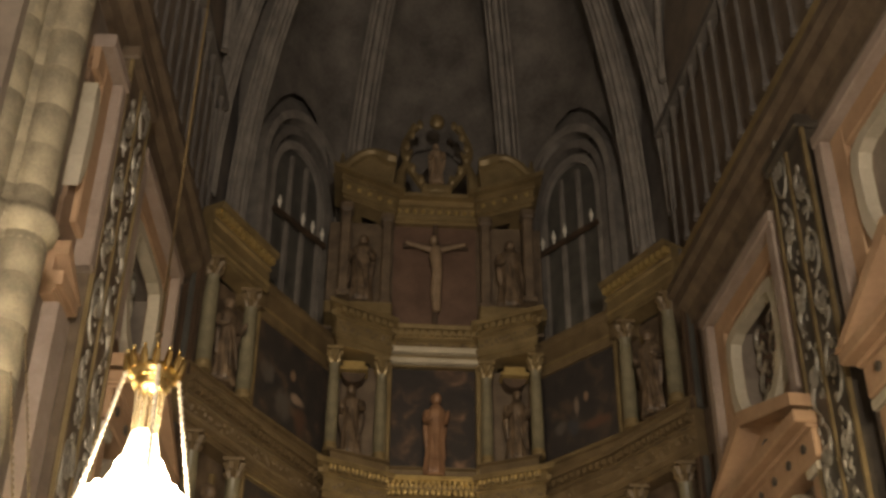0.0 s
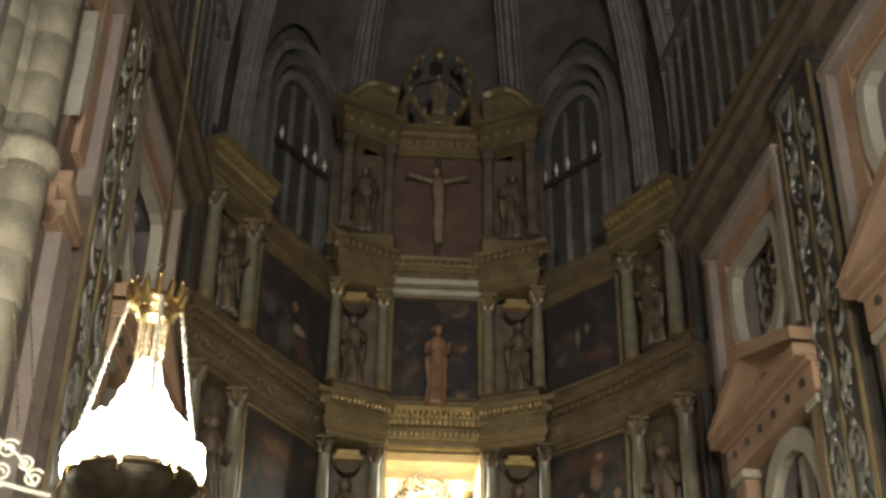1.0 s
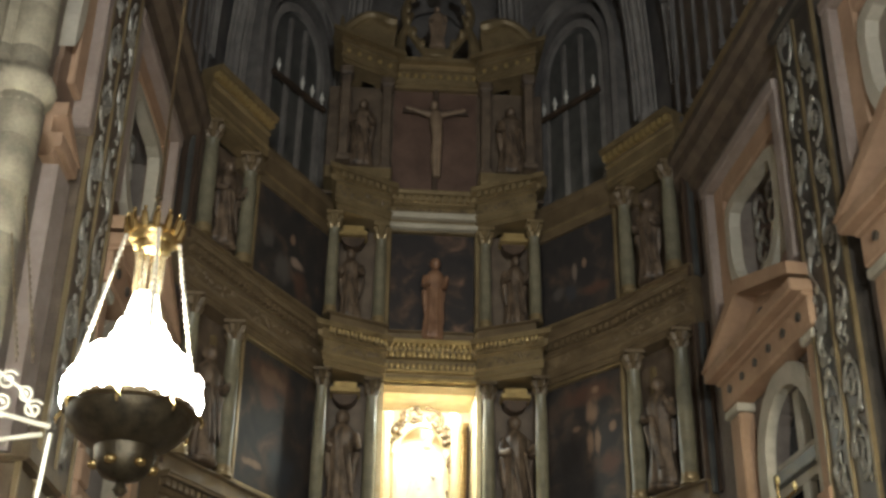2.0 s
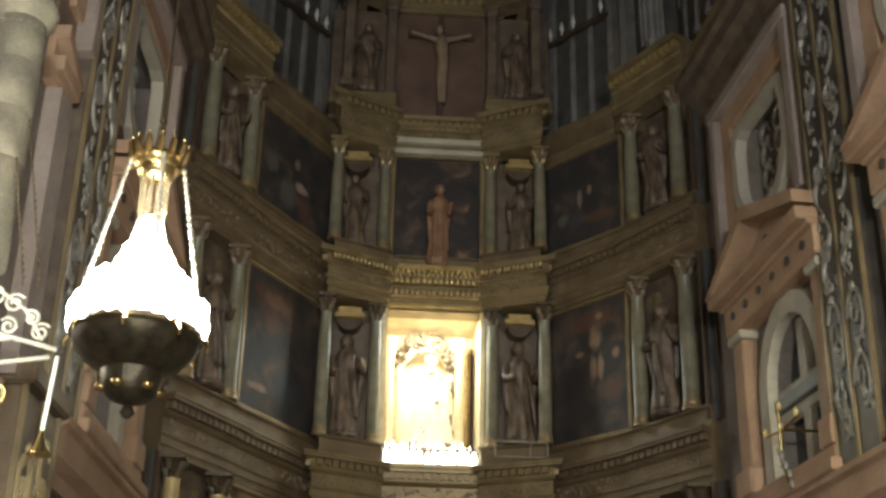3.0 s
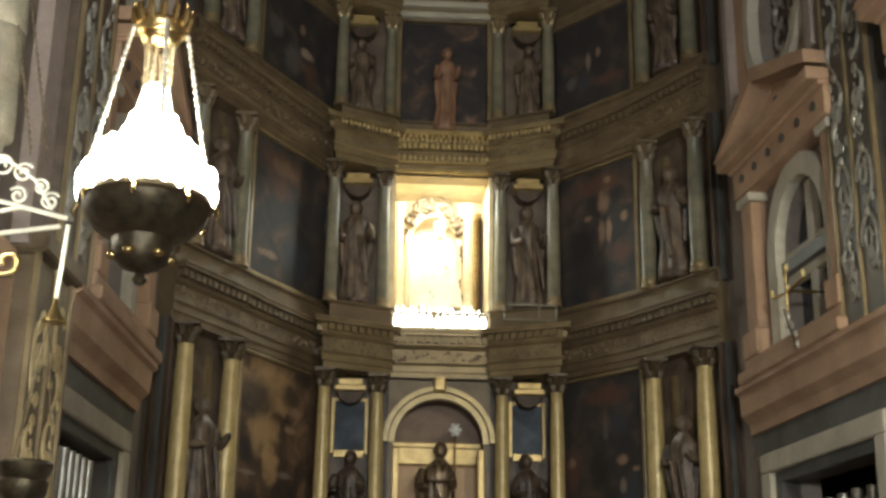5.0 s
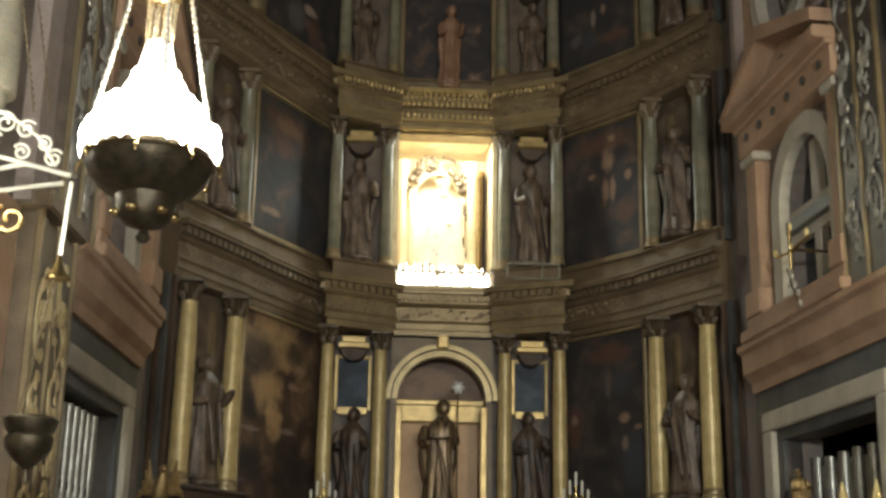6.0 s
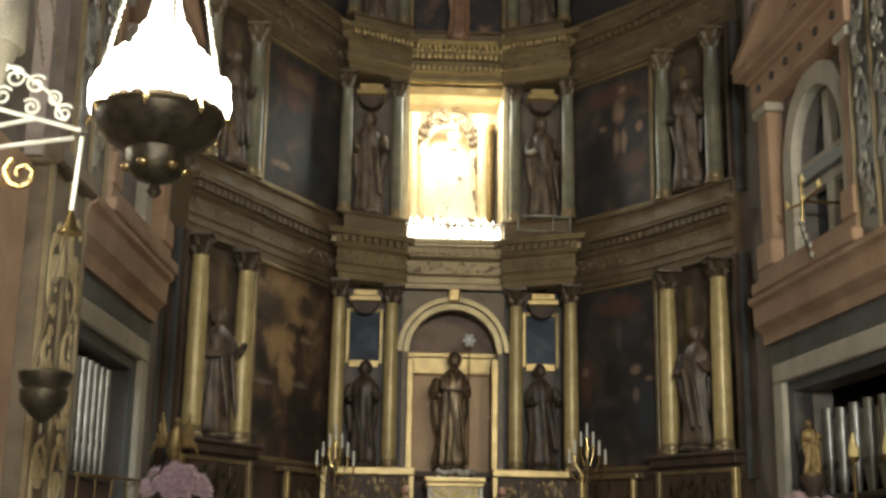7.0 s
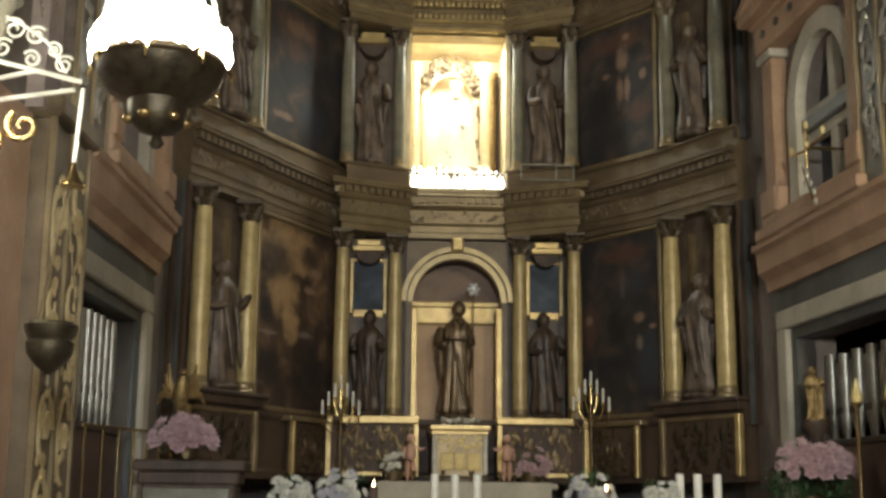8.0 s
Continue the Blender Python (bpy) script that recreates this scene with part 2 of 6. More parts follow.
def box(bm, x0, x1, y0, y1, z0, z1, M=None, bev=0.0):
    r = bmesh.ops.create_cube(bm, size=1.0, matrix=Matrix.Translation(((x0 + x1) / 2, (y0 + y1) / 2, (z0 + z1) / 2)) @ Matrix.Diagonal((abs(x1 - x0), abs(y1 - y0), abs(z1 - z0), 1)))
    vs = r["verts"]
    if bev:
        es = list({e for v in vs for e in v.link_edges})
        b = bmesh.ops.bevel(bm, geom=es, offset=bev, segments=1, affect="EDGES")
        vs = list({v for v in b["verts"]} | {v for v in vs if v.is_valid})
    place(vs, M)


def lathe(bm, prof, seg=16, M=None, fold=None):
    """A turned form from (radius, height) pairs; fold(angle, height) scales the radius."""
    rings = []
    for r, z in prof:
        ring = []
        for i in range(seg):
            a = 2 * math.pi * i / seg
            k = fold(a, z) if fold else 1.0
            v = Vector((r * k * math.cos(a), r * k * math.sin(a), z))
            ring.append(bm.verts.new(M @ v if M is not None else v))
        rings.append(ring)
    for lo, hi in zip(rings, rings[1:]):
        for i in range(seg):
            bm.faces.new((lo[i], lo[(i + 1) % seg], hi[(i + 1) % seg], hi[i]))
    bm.faces.new(rings[0][::-1])
    bm.faces.new(rings[-1])


def tube(bm, pts, r, seg=8, M=None):
    pts = [Vector(p) for p in pts]
    radii = r if isinstance(r, (list, tuple)) else [r] * len(pts)
    rings, a = [], None
    for i, p in enumerate(pts):
        d = (pts[min(i + 1, len(pts) - 1)] - pts[max(i - 1, 0)]).normalized()
        if a is None:
            a = d.cross(Vector((0, 0, 1)) if abs(d.z) < 0.9 else Vector((1, 0, 0)))
        a = (a - d * a.dot(d)).normalized()
        b = d.cross(a)
        ring = []
        for k in range(seg):
            t = 2 * math.pi * k / seg
            v = p + radii[i] * (math.cos(t) * a + math.sin(t) * b)
            ring.append(bm.verts.new(M @ v if M is not None else v))
        rings.append(ring)
    for lo, hi in zip(rings, rings[1:]):
        for k in range(seg):
            bm.faces.new((lo[k], lo[(k + 1) % seg], hi[(k + 1) % seg], hi[k]))
    bm.faces.new(rings[0][::-1])
    bm.faces.new(rings[-1])


def prism(bm, poly, y0, y1, M=None):
    """A polygon in x, z pushed from y0 to y1."""
    a = [bm.verts.new((x, y0, z)) for x, z in poly]
    b = [bm.verts.new((x, y1, z)) for x, z in poly]
    place(a + b, M)
    n = len(poly)
    bm.faces.new(a)
    bm.faces.new(b[::-1])
    for i in range(n):
        bm.faces.new((a[i], a[(i + 1) % n], b[(i + 1) % n], b[i]))


def ball(bm, c, r, M=None, sub=2, scale=(1, 1, 1)):
    m = Matrix.Translation(c) @ Matrix.Diagonal((*scale, 1))
    bmesh.ops.create_icosphere(bm, subdivisions=sub, radius=r, matrix=M @ m if M is not None else m)


def sweep(bm, path, prof, M=None):
    """A moulding along a plan path; prof: (out, z) from the lower back up to the upper back, out to the path's right."""
    path = [Vector(p) for p in path]
    cols = []
    for i, p in enumerate(path):
        d0 = (p - path[i - 1]).normalized() if i else None
        d1 = (path[i + 1] - p).normalized() if i < len(path) - 1 else None
        d0, d1 = d0 or d1, d1 or d0
        n0, n1 = Vector((d0.y, -d0.x)), Vector((d1.y, -d1.x))
        n = (n0 + n1).normalized()
        n /= max(0.35, n.dot(n0))
        col = []
        for o, z in prof:
            v = Vector((p.x + n.x * o, p.y + n.y * o, z))
            col.append(bm.verts.new(M @ v if M is not None else v))
        cols.append(col)
    k = len(prof)
    for a, b in zip(cols, cols[1:]):
        for j in range(k):
            bm.faces.new((a[j], a[(j + 1) % k], b[(j + 1) % k], b[j]))
    bm.faces.new(cols[0])
    bm.faces.new(cols[-1][::-1])


def arc(cx, cz, r, a0, a1, n=14, rz=None):
    rz = rz or r
    return [(cx + r * math.cos(radians(a0 + (a1 - a0) * i / n)), cz + rz * math.sin(radians(a0 + (a1 - a0) * i / n))) for i in range(n + 1)]


def arch_wall(bm, x0, x1, z0, z1, cx, r, zs, y0, y1, M=None, rz=None):
    """A wall slab with a round-headed opening that starts at z0."""
    box(bm, x0, cx - r, y0, y1, z0, z1, M)
    box(bm, cx + r, x1, y0, y1, z0, z1, M)
    pts = arc(cx, zs, r, 180, 0, 14, rz)
    for (xa, za), (xb, zb) in zip(pts, pts[1:]):
        prism(bm, [(xa, za), (xb, zb), (xb, z1), (xa, z1)], y0, y1, M)


def ring_slab(bm, outer, inner, y0, y1, M=None):
    """A flat band between two outlines with the same number of points."""
    n = len(outer)
    for i in range(n - 1):
        prism(bm, [outer[i], outer[i + 1], inner[i + 1], inner[i]], y0, y1, M)


def mesh_of(bm, material, smooth=False):
    bmesh.ops.recalc_face_normals(bm, faces=bm.faces)
    me = bpy.data.meshes.new("mesh")
    bm.to_mesh(me)
    bm.free()
    me.materials.append(material)
    if smooth:
        me.shade_smooth()
        me.set_sharp_from_angle(angle=radians(40))
    return me


def thing(name, loc, label, category, group="", kind=""):
    ob = new(name)
    ob.empty_display_size = 0.1
    ob.location = loc
    ORG[ob] = Vector(loc)
    return tagged(ob, label, category, group, kind)


def part(name, bm, material, parent, label="", smooth=False):
    """One mesh, given in world places, under a thing or a part."""
    for co, no in CUT:
        bmesh.ops.bisect_plane(bm, geom=bm.verts[:] + bm.edges[:] + bm.faces[:], plane_co=co, plane_no=no, clear_outer=True)
        bmesh.ops.holes_fill(bm, edges=bm.edges[:])
    bm.transform(Matrix.Translation(-ORG[parent]))
    ob = new(name, mesh_of(bm, material, smooth))
    ob.parent = parent
    ORG[ob] = ORG[parent]
    return tagged(ob, label)


def sub(name, me, parent, m):
    """A part on a shared mesh, at a place in its parent."""
    ob = new(name, me)
    ob.parent = parent
    ob.matrix_local = m
    return ob


def solo(name, bm, material, loc, label, category, group="", kind="", smooth=False):
    """A thing of one mesh, given in world places."""
    bm.transform(Matrix.Translation(-Vector(loc)))
    ob = new(name, mesh_of(bm, material, smooth))
    ob.location = loc
    ORG[ob] = Vector(loc)
    return tagged(ob, label, category, group, kind)


def B():
    return bmesh.new()


# wall frames: x runs along the wall from the apse towards the nave, y into the room, z up
def wall_frame(ox, oy, dx, dy, side):
    d = Vector((dx, dy)).normalized()
    n = Vector((d.y, -d.x)) if Vector((d.y, -d.x)).x * side < 0 else Vector((-d.y, d.x))
    return Matrix(((d.x, n.x, 0, ox), (d.y, n.y, 0, oy), (0, 0, 1, 0), (0, 0, 0, 1)))


RW = wall_frame(5.05, 16.4, 0.065, -1, 1)
LW = wall_frame(-2.9, 16.2, -0.045, -1, -1)


# ---- the building ----
def slab(name, x0, x1, y0, y1, z0, z1, material, label, category, M=None):
    bm = B()
    box(bm, x0, x1, y0, y1, z0, z1, M)
    return solo(name, bm, material, (0, 0, 0), label, category, kind="structure")


slab("floor", -8, 10, -10, 11.6, -0.2, 0.0, FLOOR, "worn grey stone floor of the nave", "floor")
slab("sanctuary_floor", -8, 10, 11.6, 22, -0.2, 0.92, FLOOR, "raised stone floor of the sanctuary", "floor")
# nave walls and ceiling are out of view, added to hold the bounced light
slab("wall_back", -8, 10, -10.4, -10, 0, 26, GREYWALL, "unseen grey plaster wall closing the nave", "wall")
slab("wall_nave_left", -8.4, -8, -10, 9.4, 0, 26, GREYWALL, "unseen grey plaster side wall closing the nave", "wall")
slab("wall_nave_right", 10, 10.4, -10, 9.4, 0, 26, GREYWALL, "unseen grey plaster side wall closing the nave", "wall")
slab("wall_crossing_left", -8.4, -3.6, 9.4, 9.9, 0, 26, GREYWALL, "plaster wall beside the chancel arch", "wall")
slab("wall_crossing_right", 5.85, 10.4, 8.2, 8.7, 0, 26, GREYWALL, "plaster wall beside the chancel arch", "wall")
slab("ceiling", -8.4, 10.4, -10.4, 8.9, 26, 26.3, VAULT, "unseen dark stone ceiling closing the nave", "ceiling")


def chancel_wall(name, M, label, door):
    """Side wall with doorway, arched window and square upper window through its thickness."""
    bm = B()
    t0, t1 = -0.45, 0.0
    # lower storey with the doorway
    box(bm, -0.3, door + 0.48, t0, t1, 0.5, 4.3, M)
    box(bm, door + 2.9, 8.2, t0, t1, 0.0, 4.3, M)
    box(bm, door + 0.48, door + 2.9, t0, t1, 3.7, 4.3, M)
    # middle storey with the arched window
    box(bm, -0.3, 1.6, t0, t1, 4.3, 8.5, M)
    box(bm, 4.4, 8.2, t0, t1, 4.3, 8.5, M)
    box(bm, 1.6, 4.4, t0, t1, 4.3, 4.95, M)
    arch_wall(bm, 1.6, 4.4, 4.95, 8.5, 2.985, 0.70, 6.45, t0, t1, M, 0.78)
    # upper storey with an oval light
    box(bm, -0.3, 1.9, t0, t1, 8.5, 20.0, M)
    box(bm, 3.6, 8.2, t0, t1, 8.5, 20.0, M)
    box(bm, 1.9, 3.6, t0, t1, 8.5, 9.0, M)
    box(bm, 1.9, 3.6, t0, t1, 10.5, 20.0, M)
    return solo(name, bm, GREYWALL, (0, 0, 0), label, "wall", kind="structure")


chancel_wall("wall_right", RW, "grey plastered chancel wall with painted stone trim", 1.35)
chancel_wall("wall_left", LW, "grey plastered chancel wall with painted stone trim", 1.75)


def chamber(name, M):
    """The dark room behind a chancel wall."""
    bm = B()
    box(bm, -0.3, 6.0, -2.4, -2.2, 0.7, 12.0, M)
    box(bm, -0.5, -0.3, -2.4, -0.45, 0.7, 12.0, M)
    box(bm, 6.0, 6.2, -2.4, -0.45, 0.7, 12.0, M)
    box(bm, -0.5, 6.2, -2.4, -0.45, 12.0, 12.2, M)
    box(bm, -0.5, 6.2, -2.4, -0.45, 4.35, 4.5, M)
    box(bm, -0.5, 6.2, -2.4, -0.45, 0.5, 0.71, M)
    return solo(name, bm, GREYWALL, (0, 0, 0), "shadowed plaster room behind the chancel wall", "wall", kind="structure")


chamber("wall_chamber_right", RW)
chamber("wall_chamber_left", LW)


def wall_trim(M, door):
    """Cornices and dado bands along a chancel wall."""
    base = M.translation
    c = thing("trim", base, "salmon and cream moulded cornice along the chancel wall", "cornice", kind="structure")
    bm = B()
    prof = [(0, 4.36), (0.10, 4.36), (0.12, 4.5), (0.22, 4.6), (0.24, 4.86), (0.30, 4.9), (0.30, 4.97), (0, 4.97)]
    side = 1 if M[0][1] < 0 else -1
    def run(bm, prof, u0, u1):
        a, b = [bm.verts.new(M @ Vector((u0, o, z))) for o, z in prof], [bm.verts.new(M @ Vector((u1, o, z))) for o, z in prof]
        k = len(prof)
        for j in range(k):
            bm.faces.new((a[j], a[(j + 1) % k], b[(j + 1) % k], b[j]))
        bm.faces.new(a)
        bm.faces.new(b[::-1])
    start = door - 0.3
    run(bm, prof, start, 7.8 if side > 0 else 4.95)
    part("cornice", bm, SALMON, c)
    bm = B()
    run(bm, [(0, 4.06), (0.05, 4.06), (0.05, 4.36), (0, 4.36)], start, 7.8 if side > 0 else 4.95)
    part("frieze_band", bm, SLATE, c, "slate grey band")
    bm = B()
    run(bm, [(0, 11.55), (0.1, 11.55), (0.14, 11.75), (0.26, 11.88), (0.28, 12.08), (0.36, 12.14), (0.36, 12.28), (0, 12.28)], -0.2, 7.8)
    part("upper_cornice", bm, BROWN, c, "brown upper cornice")
    bm = B()
    run(bm, [(0.0, 12.7), (0.14, 12.7), (0.18, 12.78), (0.14, 12.86), (0, 12.86)], -0.2, 7.8)
    part("moulding", bm, GILT, c)
    # door surround
    d = thing("door_frame", M @ Vector((door, 0.05, 0.72)), "cream stone surround of a dark doorway", "door frame", kind="structure")
    for nm, a in (("jamb", (0.0, 0.30, 0.72, 3.80)), ("jamb", (3.05, 3.3, 0.72, 3.80)), ("lintel", (0.0, 3.3, 3.80, 4.05))):
        bm = B()
        box(bm, door + a[0], door + a[1], 0, 0.13, a[2], a[3], M, 0.02)
        part(nm, bm, CREAM, d)
    for a in ((0.30, 0.48, 0.72, 3.7), (2.9, 3.05, 0.72, 3.7), (0.30, 3.05, 3.66, 3.80)):
        bm = B()
        box(bm, door + a[0], door + a[1], -0.2, 0.06, a[2], a[3], M, 0.01)
        part("reveal", bm, SLATE, d, "slate grey inner reveal")


wall_trim(RW, 1.35)
wall_trim(LW, 1.75)


def aedicule(M, du=0.0, cut=9.0):
    """Pedimented arched window with mullion and transom."""
    M = M @ Matrix.Translation((0.87 + du, 0, 0)) @ Matrix.Diagonal((0.9, 1, 1, 1))
    w = thing("window_1", M @ Vector((2.3, 0, 4.97)), "pedimented arched window with salmon jambs and cream arch", "window", kind="structure")
    def q(name, mt, lab, *boxes, bev=0.02):
        bm = B()
        for b in boxes:
            box(bm, *b, M, bev)
        part(name, bm, mt, w, lab)
    q("window_sill", SALMON, "", (0.46, 3.75, 0, 0.34, 4.97, 5.12), (0.54, 3.7, 0, 0.26, 5.12, 5.28))
    q("plinth", SALMON, "", (0.56, 1.1, 0, 0.28, 5.28, 5.62))
    q("plinth", SALMON, "", (3.32, 3.7, 0, 0.28, 5.28, 5.62))
    q("jamb", SALMON, "", (0.64, 1.02, 0, 0.22, 5.62, 7.36))
    q("jamb", SALMON, "", (3.4, 3.68, 0, 0.22, 5.62, 7.36))
    q("capital", CREAM, "", (0.58, 1.08, 0, 0.27, 7.36, 7.48))
    q("capital", CREAM, "", (3.34, 3.72, 0, 0.27, 7.36, 7.48))
    bm = B()
    ring_slab(bm, arc(2.35, 6.45, 1.06, 180, 0), arc(2.35, 6.45, 0.78, 180, 0), 0.0, 0.14, M)
    box(bm, 1.29, 1.57, 0, 0.14, 5.28, 6.45, M)
    box(bm, 3.13, 3.41, 0, 0.14, 5.28, 6.45, M)
    part("arch_frame", bm, CREAM, w, "cream arch moulding")
    bm = B()
    box(bm, 2.25, 2.43, -0.14, -0.03, 4.95, 7.2, M)
    part("mullion", bm, CREAM, w)
    bm = B()
    box(bm, 1.5, 3.2, -0.12, 0.06, 6.16, 6.34, M, 0.015)
    part("transom", bm, SLATE, w, "slate grey transom bar")
    bm = B()
    box(bm, 1.57, 3.13, -0.12, -0.02, 6.34, 6.46, M)
    box(bm, 1.57, 3.13, -0.12, -0.02, 6.04, 6.16, M)
    part("rail", bm, CREAM, w)
    bm = B()
    arch = [(1.57, 4.95)] + arc(2.35, 6.45, 0.78, 180, 0) + [(3.13, 4.95)]
    prism(bm, arch, -0.2, -0.18, M)
    part("pane", bm, GLASSDARK, w, "dark window glass")
    # entablature and pediment
    q("entablature", SALMON, "", (0.62, 3.8, 0, 0.3, 7.48, 7.84), (0.6, 3.8, 0, 0.36, 7.84, 7.9))
    q("horizontal_cornice", SALMON, "", (0.52, 3.8, 0, 0.5, 7.9, 8.06))
    bm = B()
    prism(bm, [(0.6, 8.06), (3.8, 8.06), (3.8, 8.2), (2.2, 8.62), (1.9, 8.62)], 0, 0.2, M)
    part("tympanum", bm, SALMON, w)
    for pts in ([(0.48, 8.06), (0.74, 8.06), (2.05, 8.6), (2.05, 8.8)], [(3.8, 8.1), (3.8, 8.26), (2.05, 8.8), (2.05, 8.6)]):
        bm = B()
        prism(bm, pts, 0, 0.52, M)
        part("raking_cornice", bm, SALMON, w)
    for u in (1.0, 1.5, 2.0, 2.5, 3.0, 3.5):
        bm = B()
        lathe(bm, [(0.055, 0), (0.06, 0.03), (0.03, 0.04)], 10, M @ Matrix.Translation((u, 0.3, 7.68)) @ pose(0, 0, 0, -90, 0, 0))
        part("stud", bm, BLACKPANEL, w, "dark round inset")
    for u, z, s in ((1.78, 8.2, 0.07), (2.1, 8.28, 0.13), (2.42, 8.2, 0.07)):
        bm = B()
        ball(bm, (u, 0.2, z), s, M, 2, (1, 0.4, 1.1))
        part("carved_boss", bm, BLACKPANEL, w, "dark carved boss")
    return w


def upper_window(M, du=0.0):
    M = M @ Matrix.Translation((0.72 + du, 0, -0.38)) @ Matrix.Diagonal((0.87, 1, 1, 1))
    w = thing("window_2", M @ Vector((2.1, 0, 9.4)), "square pale stone window frame round an oval light", "window", kind="structure")
    def q(name, mt, lab, *boxes, bev=0.02):
        bm = B()
        for b in boxes:
            box(bm, *b, M, bev)
        part(name, bm, mt, w, lab)
    q("frame_side", PINKISH, "", (0.52, 0.74, 0, 0.24, 8.9, 11.3))
    q("frame_side", PINKISH, "", (3.5, 3.74, 0, 0.24, 8.9, 11.3))
    q("frame_top", PINKISH, "", (0.52, 3.74, 0, 0.26, 11.3, 11.48))
    q("field", UMBER, "red brown field round the oval", (0.74, 1.36, -0.02, 0.05, 8.9, 11.3), (3.14, 3.5, -0.02, 0.05, 8.9, 11.3), (1.36, 3.14, -0.02, 0.05, 8.9, 9.32), (1.36, 3.14, -0.02, 0.05, 10.84, 11.3), bev=0)
    q("inner_panel", SALMON, "brown pink inner panel", (0.74, 1.1, 0, 0.12, 9.2, 11.3), (3.36, 3.5, 0, 0.12, 9.2, 11.3), (1.1, 3.36, 0, 0.12, 10.98, 11.3))
    bm = B()
    cx, cz = 2.25, 10.0
    oo, ii = [], []
    for i in range(33):
        a = math.radians(i * 360 / 32)
        c, s = math.cos(a), math.sin(a)
        k = 1 / max(abs(c), abs(s))
        g = 1.0 if s < 0 else min(k, 1.3)
        oo.append((cx + c * g * 1.06, cz + s * g * (0.92 if s < 0 else 0.82)))
        ii.append((cx + c * g * 0.86, cz + s * g * (0.72 if s < 0 else 0.68)))
    ring_slab(bm, oo, ii, 0.0, 0.16, M)
    part("oval_frame", bm, CREAM, w, "cream frame with rounded foot")
    q("back_panel", REDPANEL, "dull red panel", (1.2, 3.3, -0.3, -0.24, 9.3, 10.9), bev=0)
    bm = B()
    for u in (1.72, 2.25, 2.78):
        for z in (9.6, 9.95, 10.3, 10.62):
            tube(bm, [(u + 0.17 * math.cos(k), -0.18, z + 0.16 * math.sin(k)) for k in [j * 0.7 for j in range(9)]], 0.035, 6, M)
    part("tracery", bm, SILVER, w, "silvered scroll tracery")
    return w


aedicule(RW)
upper_window(RW)
aedicule(LW, 0.15)
upper_window(LW, 0.5)
aedicule(RW, 4.21)
upper_window(RW, 4.21)
CUT.append((LW @ Vector((6.35, 0, 0)), Vector((-0.045, -1, 0)).normalized()))
CUT.append((Vector((0, 0, 7.8)), Vector((0, 0, -1))))
aedicule(LW @ Matrix.Diagonal((1, 0.4, 1, 1)), 4.4)
CUT.pop()
upper_window(LW, 4.4)
CUT.clear()


def scroll_pilaster(M, u0, u1, z0, z1, material, ground):
    """Tall carved strip pilaster with pierced scrollwork."""
    w = thing("carved_pilaster", M @ Vector(((u0 + u1) / 2, 0, z0)), "tall dark pilaster carved with silvered scrollwork" if material is SILVER else "tall pilaster carved with gilded scrollwork", "pilaster")
    bm = B()
    box(bm, u0, u1, 0, 0.22, z0, z1, M, 0.03)
    part("shaft", bm, ground, w)
    bm = B()
    box(bm, u0 - 0.03, u1 + 0.03, 0, 0.32, z1, z1 + 0.2, M, 0.03)
    part("capital", bm, ground, w)
    mid = (u0 + u1) / 2
    for k, uc in enumerate((u0 + 0.27 * (u1 - u0), u0 + 0.73 * (u1 - u0))):
        bm = B()
        rng = random.Random(k + 3)
        hw = 0.16 * (u1 - u0)
        z = z0 + 0.25 + 0.2 * k
        while z < z1 - 0.5:
            h = rng.uniform(0.55, 0.95)
            n = 12
            if rng.random() < 0.45:
                full = rng.choice((12, 9, 8))
                tube(bm, [(uc + hw * math.sin(2 * math.pi * j / n), 0.235, z + h * 0.5 - h * 0.45 * math.cos(2 * math.pi * j / n)) for j in range(full + 1)], 0.024, 6, M)
            else:
                f = rng.choice((-1, 1))
                tube(bm, [(uc + f * hw * 0.8 * math.sin(2 * math.pi * j / n), 0.235, z + h * j / n) for j in range(n + 1)], [0.012 + 0.02 * math.sin(math.pi * j / n) for j in range(n + 1)], 6, M)
                for j in range(6):
                    ball(bm, (uc + f * hw * rng.uniform(-1, 1), 0.235, z + h * (j + 0.5) / 6), rng.uniform(0.03, 0.055), M, 1, (0.6, 0.4, 1.5))
            for s in (-1, 1):
                tube(bm, [(uc + s * hw * 0.55 * math.cos(a) * (1 - a / 9), 0.24, z + h * 0.5 + 0.17 * math.sin(a) * (1 - a / 9)) for a in [j * 0.6 for j in range(10)]], 0.022, 5, M)
            ball(bm, (uc, 0.24, z + h), 0.05, M, 1, (1, 0.6, 1.4))
            for j in range(5):
                ball(bm, (uc + rng.uniform(-hw, hw), 0.235, z + rng.uniform(0, h)), rng.uniform(0.02, 0.05), M, 1, (1, 0.5, 1.6))
            z += h + rng.uniform(0.03, 0.16)
        part("scrollwork", bm, material, w, "scrolling leaf carving", True)
    for u in (u0 + 0.03, mid, u1 - 0.03):
        bm = B()
        box(bm, u - 0.025, u + 0.025, 0.2, 0.25, z0, z1, M)
        part("fillet", bm, GILT, w)
    return w


scroll_pilaster(RW, 4.15, 5.2, 4.98, 11.45, SILVER, BLACKPANEL)
scroll_pilaster(LW, 4.5, 5.6, 5.0, 11.45, SILVER, BROWN)
scroll_pilaster(LW, 5.0, 6.1, 0.72, 4.9, GOLDLEAF, WINGWOOD)
slab("wall_strip", 5.8, 6.2, 0.0, 0.16, 4.95, 7.8, PINKISH, "pale plaster strip beside the pier", "wall", LW)
slab("wall_panel", 6.15, 7.2, 0.0, 0.06, 0.72, 4.9, SALMON, "salmon plaster panel beside the pier", "wall", LW)

